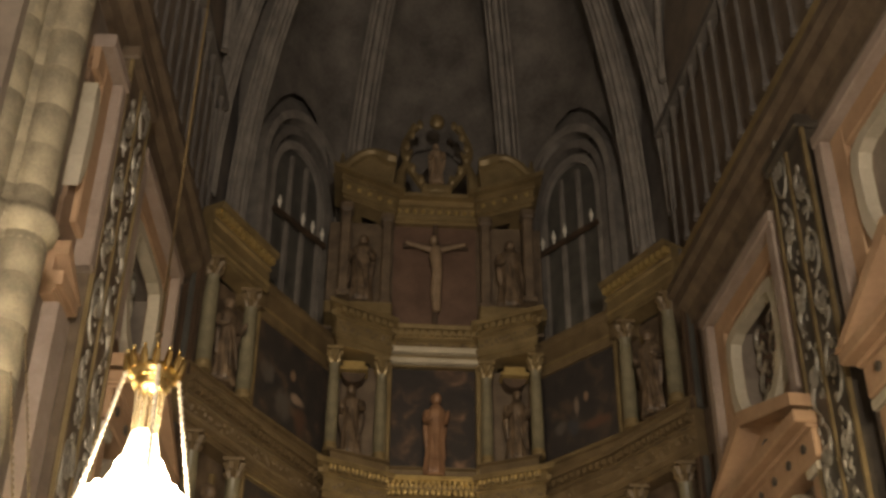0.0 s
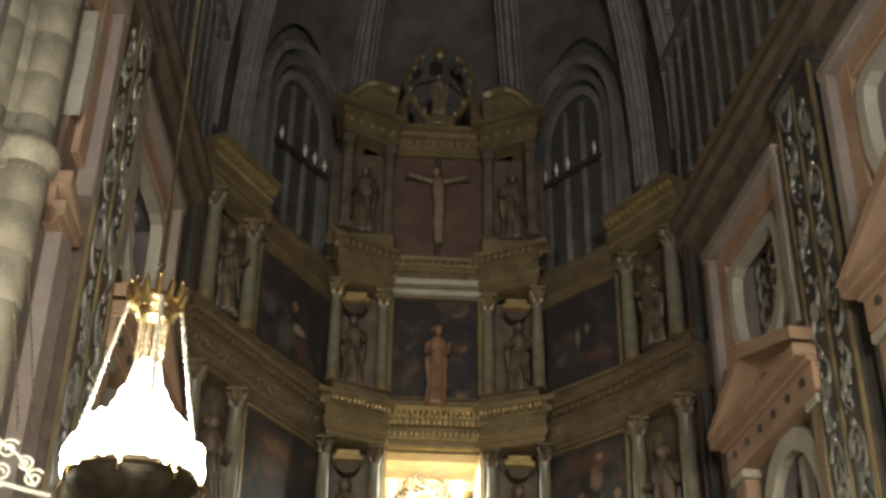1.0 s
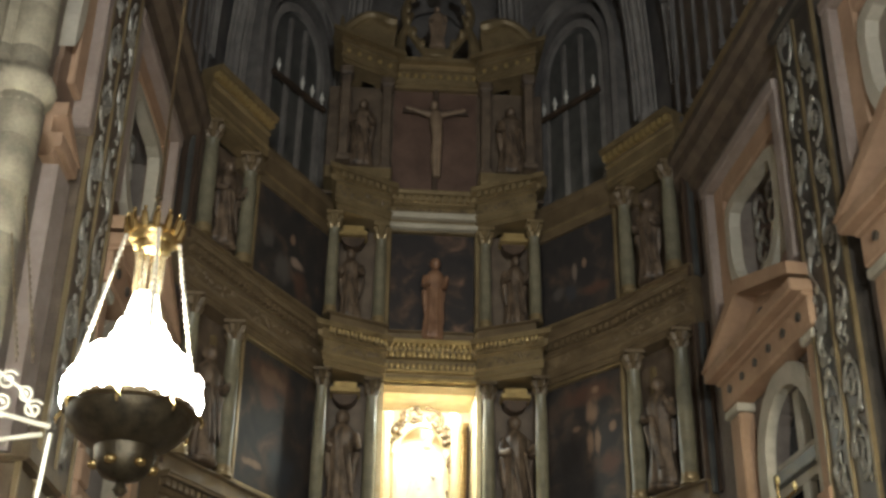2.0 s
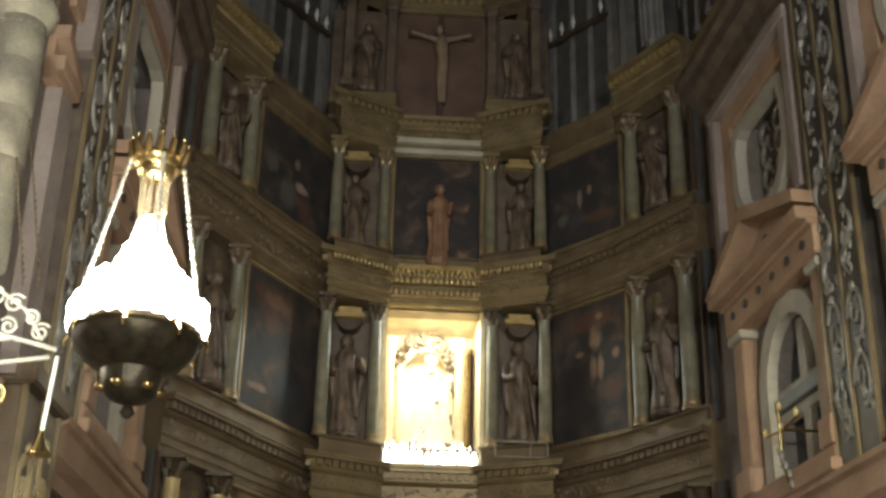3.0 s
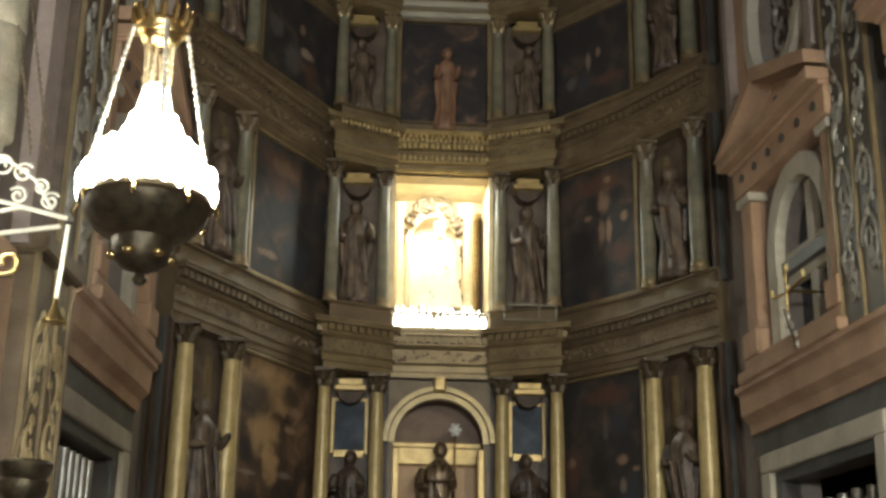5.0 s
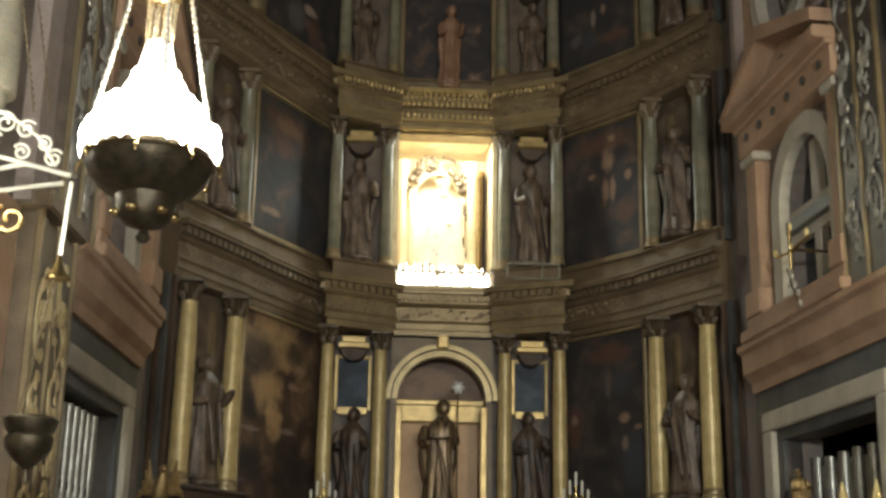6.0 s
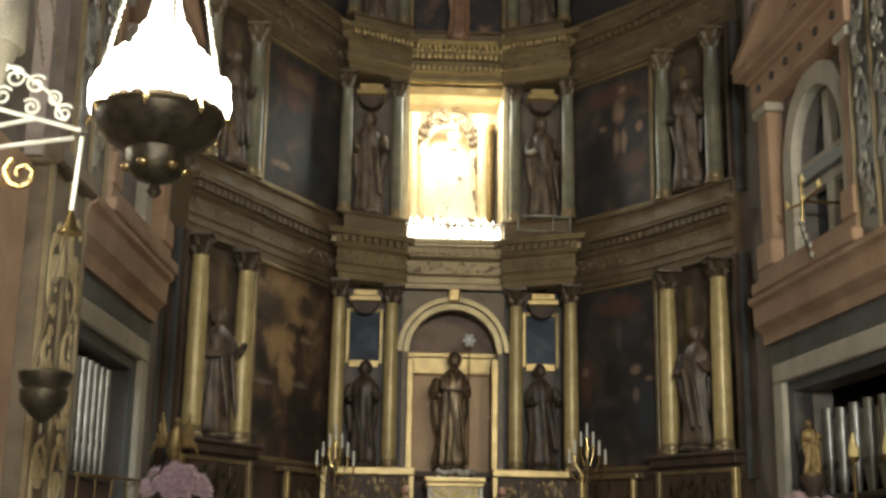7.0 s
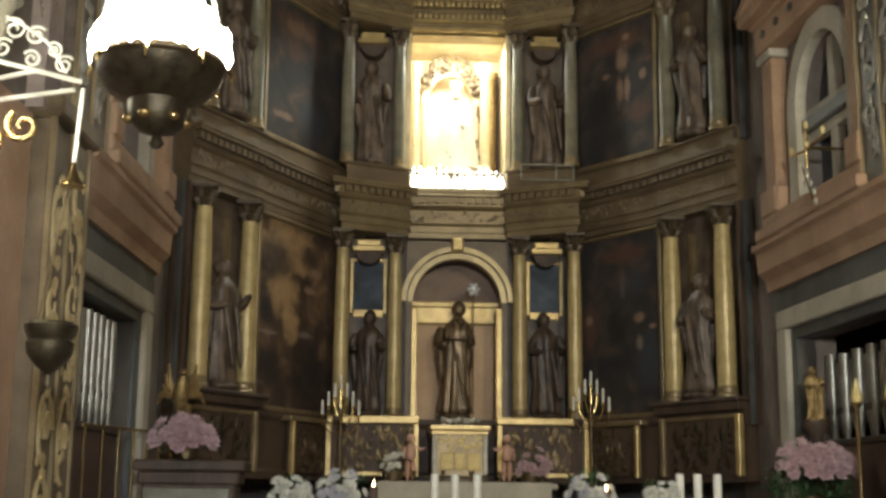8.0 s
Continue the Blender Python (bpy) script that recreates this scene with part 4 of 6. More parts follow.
for x in (-0.54, 0.38):
    lathe(bm, [(0.07, 6.9), (0.05, 7.1), (0.05, 8.3), (0.08, 8.42)], 10, Matrix.Translation((XC + x, 19.9, 0)))
part("shrine_arch", bm, CHAMBER, ALT, "ivory and gold shrine arch", True)
bm = B()
rng = random.Random(21)
for k in range(60):
    a = radians(rng.uniform(15, 165))
    q = rng.uniform(0.9, 1.28)
    ball(bm, (XC - 0.08 + 0.47 * q * math.cos(a), 19.8 + rng.uniform(-0.04, 0.04), 8.40 + 0.66 * q * math.sin(a)), rng.uniform(0.03, 0.075), None, 1, (rng.uniform(0.6, 1.3), 0.7, rng.uniform(0.6, 1.4)))
for f in (-1, 1):
    tube(bm, [(XC - 0.08 + f * (0.06 + 0.30 * math.sin(t)), 19.78, 9.0 + 0.22 * math.cos(t)) for t in [0.2 * j for j in range(12)]], 0.035, 6)
for k in range(14):
    ball(bm, (XC + 0.42 + rng.uniform(-0.05, 0.05), 19.8, rng.uniform(7.2, 8.4)), rng.uniform(0.03, 0.06), None, 1, (0.7, 0.6, 1.5))
tagged(part("shrine_crest", bm, SHRINE, ALT, "dark gilt leaf crest over the shrine", True), kind="stuff")
# a solid dark slab imitates the shade of a recess here
bm = B()
box(bm, XC + 0.56, XC + 0.77, 20.0, 20.18, 6.7, 9.0)
part("recess_shade", bm, DARKWOOD, ALT, "dark slab for the shade of a recess behind the side column")
bm = B()
lathe(bm, [(0.075, 6.85), (0.09, 6.95), (0.06, 7.05), (0.055, 8.9), (0.09, 9.0)], 14, Matrix.Translation((XC + 0.66, 19.9, 0)), lambda a, z: 1 + 0.22 * math.cos(2 * a + 14 * z))
part("twisted_column", bm, GOLDDARK, ALT, "twisted gilt column", True)
for off, w in ((-0.70, 0.07), (0.50, 0.085)):
    bm = B()
    lathe(bm, [(w * 1.8, 6.95), (w * 1.8, 7.08), (w * 1.1, 7.16), (w, 7.25), (w * 0.9, 8.75), (w * 1.5, 8.9), (w * 1.5, 9.02)], 14, Matrix.Translation((XC + off, 19.55, 0)))
    part("shrine_column", bm, CHAMBER, ALT, smooth=True)

# leaf rows in brighter gilt than the entablature, for the light on this cornice
bm = B()
rng = random.Random(8)
for k in range(17):
    for z, r in ((9.62, 0.045), (9.80, 0.055), (9.95, 0.04)):
        ball(bm, (XC - 0.76 + 1.52 * k / 16 + rng.uniform(-0.01, 0.01), YC - 0.06 - (z - 9.6) * 0.45, z), r, None, 1, (0.8, 0.7, 1.2))
tagged(part("leaf_cornice", bm, GILT_BRIGHT, ALT, "gilded leaf cornice over the lit chamber, its highlight in the colour", True), kind="stuff")

run = whole_plan(1)[3:12]
bm = B()
rng = random.Random(18)
for a, b in zip([Vector(p) for p in run], [Vector(p) for p in run][1:]):
    d = b - a
    if d.length < 0.3 or abs(d.y) > abs(d.x):
        continue
    n = Vector((d.y, -d.x)).normalized()
    k = int(d.length / 0.075)
    for j in range(k):
        p = a + d * ((j + 0.5) / k) + n * 0.115
        ball(bm, (p.x, p.y, 9.93 + rng.uniform(-0.012, 0.012)), rng.uniform(0.028, 0.04), None, 1, (0.8, 0.6, 1.5))
tagged(part("leaf_moulding", bm, GILT_BRIGHT, ALT, "gilded leaf moulding on the cornice, brightened as if lit", True), kind="stuff")
# fillets added as light lines, the highlight put into their bright gilt
for y0, z0, z1 in ((18.86, 9.34, 9.41), (18.83, 9.5, 9.55), (18.70, 9.97, 10.06)):
    bm = B()
    box(bm, XC - 0.79, XC + 0.79, y0, 18.98, z0, z1, None, 0.012)
    part("fillet", bm, GILT_BRIGHT, ALT, "gilded fillet that draws a line of light on the cornice")

bm = B()
for x0, x1, z0, z1 in ((0.96, 1.82, 6.86, 6.89), (0.96, 1.82, 6.62, 6.64), (0.96, 0.985, 6.62, 6.89), (1.52, 1.545, 6.62, 6.89), (1.795, 1.82, 6.62, 6.89)):
    box(bm, XC + x0, XC + x1, 18.20, 18.24, z0, z1)
part("fillet_frame", bm, GREYCOL, ALT, "pale fillet frame on a pedestal")

# tier three: relief panel; tier four: crucifix panel
bm = B()
box(bm, XC - 0.82, XC + 0.82, YC + 0.1, YC + 0.2, 10.0, 12.3)
part("relief_panel", bm, DARKCANVAS, ALT, "dark painted relief ground")
for s in (-1, 1):
    bm = B()
    box(bm, XC + s * 0.80 - 0.05, XC + s * 0.80 + 0.05, YC - 0.1, YC + 0.15, 10.05, 12.25, None, 0.015)
    part("panel_frame", bm, GILT, ALT)
bm = B()
box(bm, XC - 0.82, XC + 0.82, YC - 0.13, YC + 0.1, 12.27, 12.38, None, 0.02)
box(bm, XC - 0.82, XC + 0.82, YC - 0.17, YC + 0.1, 12.46, 12.58, None, 0.02)
part("panel_lintel", bm, CREAM, ALT, "pale moulded lintel")
bm = B()
box(bm, XC - 0.82, XC + 0.82, YC + 0.1, YC + 0.2, 13.0, 15.4)
part("crucifix_panel", bm, REDPANEL, ALT, "dull red brown panel")

# tier four piers
Z0, Z1, Z2 = 13.3, 15.35, 15.95
h4 = half_plan(0.52, 0, 1, 1.78)[:5] + [(1.78, YC + 0.3)]
path4 = [(XC - x, y) for x, y in h4[::-1]][:-1] + [(XC + x, y) for x, y in h4]
bm = B()
sweep(bm, path4, ent_profile(Z1, Z2, 0.2))
e = part("entablature", bm, GILT, ALT, "gilded top entablature")
bm = B()
ball(bm, (0, 0, 0), 0.05, None, 1)
me_rosette = mesh_of(bm, GILT_BRIGHT, True)
for a, b in zip([Vector(p) for p in path4], [Vector(p) for p in path4][1:]):
    if abs(b.y - a.y) > abs(b.x - a.x) or (b - a).length < 0.3:
        continue
    k = max(5, int((b - a).length / 0.2))
    for j in range(k):
        p = a.lerp(b, (j + 0.5) / k)
        sub("rosette", me_rosette, e, Matrix.Translation(Vector((p.x, p.y - 0.03, Z1 + 0.27)) - ORG[ALT]))
for s in (-1, 1):
    bm = B()
    box(bm, XC + s * 1.41 - 0.62, XC + s * 1.41 + 0.62, YC + 0.05, YC + 0.25, 13.0, Z1)
    part("niche_back", bm, BROWN, ALT)
    bm = B()
    box(bm, XC + s * 1.41 - 0.62, XC + s * 1.41 + 0.62, YC - 0.46, YC + 0.1, 13.05, Z0, None, 0.03)
    part("pedestal", bm, GILT, ALT)
    for off in (0.93, 1.7):
        bm = B()
        box(bm, XC + s * off - 0.09, XC + s * off + 0.09, 18.60 - 0.4 * (off - 1.0), 18.84 - 0.4 * (off - 1.0), Z0, Z1 - 0.2, None, 0.02)
        box(bm, XC + s * off - 0.13, XC + s * off + 0.13, 18.56 - 0.4 * (off - 1.0), 18.86 - 0.4 * (off - 1.0), Z1 - 0.2, Z1, None, 0.04)
        box(bm, XC + s * off - 0.13, XC + s * off + 0.13, 18.56 - 0.4 * (off - 1.0), 18.86 - 0.4 * (off - 1.0), Z0, Z0 + 0.12, None, 0.02)
        part("pilaster", bm, BROWN, ALT)
    # broken pediment scroll
    bm = B()
    pts = [(XC + s * (1.95 - 1.15 * t), 18.5, Z2 + 0.08 + 0.62 * math.sin(min(1, t * 1.15) * 2.3)) for t in [k / 12 for k in range(13)]]
    tube(bm, pts, [0.1] * 9 + [0.13, 0.15, 0.15, 0.12], 8)
    part("pediment_scroll", bm, GILT, ALT, "gilded broken pediment scroll", True)
    bm = B()
    prism(bm, [(XC + s * 1.95, Z2)] + [(x, z - 0.06) for x, y, z in pts] + [(XC + s * 0.85, Z2)], 18.5, 18.9)
    part("pediment_field", bm, GILT, ALT)
    bm = B()
    lathe(bm, [(0.12, 0), (0.05, 0.1), (0.13, 0.3), (0.06, 0.45), (0.02, 0.7)], 10, Matrix.Translation((XC + s * 1.85, 18.6, Z2 + 0.05)))
    part("urn", bm, GILT, ALT, "carved corner urn", True)
# crest
bm = B()
box(bm, XC - 0.3, XC + 0.3, 18.7, 19.0, Z2, Z2 + 0.2, None, 0.03)
for s in (-1, 1):
    tube(bm, [(XC + s * (0.2 + 0.45 * math.sin(t * 2.6)), 18.85, Z2 + 0.15 + 1.55 * t) for t in [k / 10 for k in range(11)]], [0.09, 0.09, 0.08, 0.08, 0.07, 0.08, 0.09, 0.08, 0.07, 0.07, 0.1], 8)
    for k in range(6):
        ball(bm, (XC + s * (0.3 + 0.3 * math.sin(k * 0.6)), 18.78, Z2 + 0.35 + 0.27 * k), 0.09, None, 1, (0.8, 0.7, 1.4))
    tube(bm, [(XC + s * 0.75, 18.85, Z2), (XC + s * 0.7, 18.85, Z2 + 0.5), (XC + s * 0.5, 18.85, Z2 + 1.1)], [0.14, 0.1, 0.04], 8)
ball(bm, (XC, 18.85, Z2 + 1.85), 0.16, None, 2, (1, 0.7, 1.2))
part("crest", bm, GILT, ALT, "carved gilded crest", True)

# predella panels
for s in (-1, 1):
    for a, b, y in ((0.62, 1.98, 18.36),):
        x0, x1 = sorted((XC + s * a, XC + s * b))
        bm = B()
        box(bm, x0, x1, y, y + 0.3, 1.97, 2.84)
        pr = part("predella_panel", bm, DARKWOOD, ALT, "dark carved relief panel")
        bm = B()
        rng = random.Random(5)
        for k in range(110):
            ball(bm, (rng.uniform(x0 + 0.08, x1 - 0.08), y, rng.uniform(2.06, 2.70)), rng.uniform(0.02, 0.055), None, 1, (rng.uniform(0.5, 1.1), 0.5, rng.uniform(0.9, 2.4)))
        tagged(part("relief", bm, DARKBRASS, pr, "shallow carved relief", True), kind="stuff")
        bm = B()
        box(bm, x0 - 0.03, x1 + 0.03, y - 0.08, y + 0.2, 2.76, 2.88, None, 0.02)
        part("ledge", bm, GILT_BRIGHT, pr, "bright gilded ledge")
        bm = B()
        box(bm, x0, x1, y - 0.04, y + 0.02, 1.97, 2.04, None, 0.01)
        part("lower_bar", bm, GILT_BRIGHT, pr)
        # posts in bright gilt: the gleam on them is put into the colour
        for xx in (XC + s * 1.98, XC + s * 0.64):
            bm = B()
            box(bm, xx - 0.04, xx + 0.04, y - 0.06, y + 0.02, 1.97, 2.76, None, 0.01)
            part("post", bm, GILT_BRIGHT, pr, "gilded post, brightened for the light it catches")
    for (u0, u1) in ((0.08, 1.42),):
        d0 = wing_start(s)
        a, b = Vector((XC + s * PIERS[0], YC - 0.12)), Vector((XC + s * d0.x, d0.y - 0.12))
        u = (b - a).normalized()
        n = Vector((u.y, -u.x)) if u.x > 0 else Vector((-u.y, u.x))
        M = Matrix(((u.x, n.x, 0, a.x), (u.y, n.y, 0, a.y), (0, 0, 1, 0), (0, 0, 0, 1)))
        bm = B()
        box(bm, 0.1, 1.4, 0, 0.08, 2.00, 2.72, M)
        pr = part("predella_panel", bm, DARKWOOD, ALT, "dark carved relief panel")
        bm = B()
        rng = random.Random(9)
        for k in range(90):
            ball(bm, (rng.uniform(0.16, 1.34), 0.08, rng.uniform(2.06, 2.66)), rng.uniform(0.02, 0.055), M, 1, (rng.uniform(0.5, 1.1), 0.5, rng.uniform(0.9, 2.4)))
        tagged(part("relief", bm, DARKBRASS, pr, "shallow carved relief", True), kind="stuff")
        bm = B()
        box(bm, 0.0, 1.5, -0.05, 0.14, 2.74, 2.82, M, 0.015)
        part("ledge", bm, GILT, pr)
        bm = B()
        # bright gilt again, to show this post as lit
        box(bm, 1.36, 1.43, 0.06, 0.14, 1.97, 2.74, M, 0.01)
        part("post", bm, GILT_BRIGHT, pr, "gilded post, brightened for the light it catches")


# ---- statues of the altarpiece ----
def figure(h, seed=0, wide=1.0, arm=0.5, prop=""):
    """A robed carved figure of height h on the origin, facing -y, as one mesh."""
    bm = B()
    rng = random.Random(seed)
    f, ph = rng.choice((7, 9, 11)), rng.uniform(0, 6)
    w = h * wide
    def fold(a, z):
        k = max(0.0, 1 - z / (0.8 * h))
        return 1 + (0.05 + 0.13 * k) * math.cos(f * a + ph + 2.2 * z / h) + 0.05 * math.cos(3 * a + ph)
    sway = rng.uniform(-0.04, 0.04) * h
    S = Matrix.Shear("XY", 4, (sway / h, 0)) @ Matrix.Diagonal((1, 0.78, 1, 1))
    lathe(bm, [(0.17 * w, 0), (0.165 * w, 0.04 * h), (0.13 * w, 0.25 * h), (0.125 * w, 0.45 * h), (0.115 * w, 0.56 * h), (0.14 * w, 0.68 * h), (0.145 * w, 0.76 * h), (0.10 * w, 0.815 * h), (0.045 * w, 0.85 * h), (0.04 * w, 0.88 * h)], 28, S, fold)
    ball(bm, (sway, -0.01 * h, 0.925 * h), 0.062 * h, None, 2, (0.9, 1, 1.2))
    ball(bm, (sway, 0.02 * h, 0.935 * h), 0.068 * h, None, 2, (1.0, 0.9, 1.15))
    for s in (-1, 1):
        up = arm if s > 0 else -0.1
        e = Vector((s * 0.165 * w, -0.03 * h, 0.60 * h))
        q = Vector((s * (0.10 + 0.10 * max(0, up)) * w, -0.17 * h, (0.62 + 0.14 * up) * h))
        tube(bm, [(s * 0.12 * w, 0, 0.78 * h), e.lerp(Vector((s * 0.15 * w, 0, 0.78 * h)), 0.5), e, (e + q) / 2, q], [0.05 * w, 0.055 * w, 0.055 * w, 0.045 * w, 0.028 * w], 8)
        tube(bm, [e, (s * 0.135 * w, 0.0, 0.44 * h), (s * 0.12 * w, 0.01 * h, 0.26 * h)], [0.055 * w, 0.05 * w, 0.025 * w], 7)
    for k in range(3):
        a = rng.uniform(-0.8, 0.8)
        tube(bm, [(math.sin(a) * 0.13 * w, -0.10 * w, 0.66 * h), (math.sin(a + 0.5) * 0.12 * w, -0.12 * w, 0.42 * h), (math.sin(a + 0.9) * 0.15 * w, -0.12 * w, 0.1 * h)], [0.02 * w, 0.03 * w, 0.02 * w], 6)
    if prop == "book":
        box(bm, -0.10 * w, 0.12 * w, -0.24 * h, -0.13 * h, 0.635 * h, 0.665 * h, None, 0.005)
    lathe(bm, [(0.2 * w, -0.05 * h), (0.2 * w, 0.0), (0.17 * w, 0.012 * h)], 8)
    return bm


def statue(x, y, z, h, material, seed, turn, label, wide=1.0, arm=0.5, prop="", group=""):
    z += 0.05 * h
    bm = figure(h, seed, wide, arm, prop)
    bm.transform(pose(x, y, z, 0, 0, turn))
    ob = solo("statue", bm, material, (x, y, z - 0.05 * h), label, "statue", group, smooth=True)
    mod = ob.modifiers.new("round", "SUBSURF")
    mod.levels = mod.render_levels = 1
    return ob


FOOT = [2.87, 6.9, 10.3]
HT = [1.62, 1.75, 1.35]
DARKROBE = "dark polychrome wooden statue of a robed saint in a niche"
seed = 1
for i in range(3):
    for s in (-1, 1):
        statue(XC + s * 1.43, 18.72, FOOT[i], HT[i], POLYDARK if i == 0 else POLY, seed, s * 8, DARKROBE, 0.88, 0.3 + 0.2 * (seed % 3), "", "saints between the columns")
        seed += 1
        d = wing_start(s) + WING * 0.74
        p = Vector((XC + s * d.x, d.y))
        statue(p.x, p.y, FOOT[i] + (0.18 if i == 0 else 0.0), (1.75, 1.75, 1.5)[i], POLY, seed, -s * 45 if s > 0 else 45, "carved wooden statue of a robed saint between outer columns", 0.85, 0.2 + 0.25 * (seed % 3), "", "saints between the columns")
        seed += 1
for s in (-1, 1):
    statue(XC + s * 1.41, 18.72, 13.3, 1.5, POLY, 20 + s, s * 8, "small dark carved statue in an upper niche", 1.0, 0.2, "", "saints between the columns")
ORANGE = mat("orange_draped_wood", (0.15, 0.075, 0.04), (0.32, 0.18, 0.10), 4, 0.45, 0, 0.2)
statue(XC + 0.02, 18.85, 10.06, 1.55, ORANGE, 31, 10, "carved figure in orange drapery before a dark panel", 0.7, 0.7)
# light vertical streaks in the colour imitate glossy highlights on the folds
HABIT = mat("brown_habit_highlights", (0.04, 0.026, 0.015), (0.34, 0.24, 0.13), 7, 0.22, 0.45, 0.3, 0.2, 9, (3, 3, 0.3))
statue(XC - 0.02, 19.2, 2.86, 1.86, HABIT, 41, 0, "dark robed wooden saint statue holding an open book", 0.88, 0.45, "book")
bm = B()
vz = 7.12
lathe(bm, [(0.22, vz - 0.48), (0.22, vz - 0.3), (0.30, vz - 0.12), (0.26, vz)], 16, Matrix.Translation((XC, 19.45, 0)))
lathe(bm, [(0.42, vz), (0.40, vz + 0.05), (0.31, vz + 0.5), (0.23, vz + 0.95), (0.15, vz + 1.14), (0.05, vz + 1.22)], 32, Matrix.Translation((XC, 19.45, 0)) @ Matrix.Diagonal((1, 0.6, 1, 1)), lambda a, z: 1 + 0.04 * math.cos(13 * a))
ball(bm, (XC, 19.43, vz + 1.29), 0.09, None, 2, (0.9, 0.9, 1.2))
ball(bm, (XC + 0.09, 19.32, vz + 0.72), 0.06, None, 2)
lathe(bm, [(0.075, vz + 1.36), (0.09, vz + 1.4), (0.12, vz + 1.5), (0.03, vz + 1.56)], 14, Matrix.Translation((XC, 19.43, 0)), lambda a, z: 1 + 0.12 * math.cos(7 * a))
solo("statue", bm, WHITECLOTH, (XC, 19.45, vz - 0.48), "small crowned statue in a wide white silk mantle", "statue", smooth=True)
bm = B()
rng = random.Random(4)
for k in range(26):
    z = vz + rng.uniform(0.1, 0.9)
    w = 0.36 - 0.24 * (z - vz)
    ball(bm, (XC + rng.uniform(-0.6, 0.6) * w, 19.45 - 0.6 * w - 0.01, z), rng.uniform(0.012, 0.03), None, 1)
solo("mantle_jewels", bm, SHRINE, (XC, 19.3, vz), "small dark gilt ornaments sewn on the white mantle", "ornament", kind="stuff")
statue(XC, 18.8, 16.15, 1.0, PALEFIG, 45, 0, "small pale figure inside the crest", 0.9, 0.4)

# staff of the saint
st = thing("crozier", (XC + 0.27, 19.0, 2.92), "slim staff with a bright silver flower head", "staff")
bm = B()
tube(bm, [(XC + 0.27, 19.0, 2.95), (XC + 0.27, 19.0, 4.86)], 0.012, 8)
part("shaft", bm, DARKBRASS, st)
bm = B()
ball(bm, (XC + 0.27, 19.0, 4.98), 0.06, None, 2)
for k in range(6):
    a = k * math.pi / 3
    ball(bm, (XC + 0.27 + 0.07 * math.cos(a), 18.98, 4.98 + 0.08 * math.sin(a)), 0.04, None, 1)
part("head", bm, mat("bright_silver", (0.8, 0.78, 0.72), (0.92, 0.9, 0.86), 9, 0.3, 0.4), st, "bright silver flower head", True)

# crucifix
cr = thing("crucifix", (XC, 18.9, 13.05), "wooden cross with a pale carved figure", "crucifix")
bm = B()
box(bm, XC - 0.05, XC + 0.05, 18.9, 18.96, 13.05, 15.32, None, 0.01)
box(bm, XC - 0.62, XC + 0.62, 18.9, 18.96, 14.78, 14.88, None, 0.01)
part("cross", bm, DARKWOOD, cr)
bm = B()
tube(bm, [(XC, 18.84, 13.35), (XC - 0.02, 18.82, 13.8), (XC + 0.03, 18.8, 14.2), (XC, 18.82, 14.55), (XC, 18.82, 14.75)], [0.04, 0.07, 0.10, 0.13, 0.08], 10)
tube(bm, [(XC + 0.06, 18.84, 13.35), (XC + 0.05, 18.8, 13.8), (XC + 0.05, 18.8, 14.15)], [0.04, 0.06, 0.08], 8)
for s in (-1, 1):
    tube(bm, [(XC, 18.84, 14.66), (XC + s * 0.3, 18.85, 14.76), (XC + s * 0.56, 18.87, 14.86)], [0.06, 0.045, 0.03], 8)
ball(bm, (XC - 0.04, 18.8, 14.88), 0.085, None, 2, (0.9, 1, 1.2))
part("carved_figure", bm, PALEFIG, cr, "pale carved figure", True)

# lights and flowers at the foot of the lit chamber
bm0 = B()
lathe(bm0, [(0.035, 0), (0.05, 0.06), (0.045, 0.14), (0.03, 0.2), (0.006, 0.28)], 9)
me_cup = mesh_of(bm0, NICHEGLOW, True)
rng = random.Random(12)
for k in range(40):
    ob = new("votive_light", me_cup)
    ob.location = (XC - 0.74 + 1.48 * (k + 0.5) / 40 + rng.uniform(-0.02, 0.02), 18.94 + 0.09 * (k % 3), 6.64)
    ob.scale = (1.0, 1.0, rng.uniform(0.8, 1.5))
    tagged(ob, "lit glass votive light in a dense row", "votive light", "votive lights in the chamber")

# ---- the stone pier ----
PX, PY = -2.98, 8.5
pier = thing("pier", (PX, PY, 4.35), "pale limestone clustered pier with ring moulding", "pier", kind="structure")
bm = B()
box(bm, -4.6, -3.4, 8.35, 9.4, 4.6, 25, None, 0.05)
part("core", bm, STONE, pier, "squared stone core")
drum = {}
for r in (0.185, 0.21, 0.16):
    bm0 = B()
    lathe(bm0, [(r * 0.97, 0), (r, 0.012), (r, 0.428), (r * 0.97, 0.44)], 18)
    drum[r] = mesh_of(bm0, STONE, True)
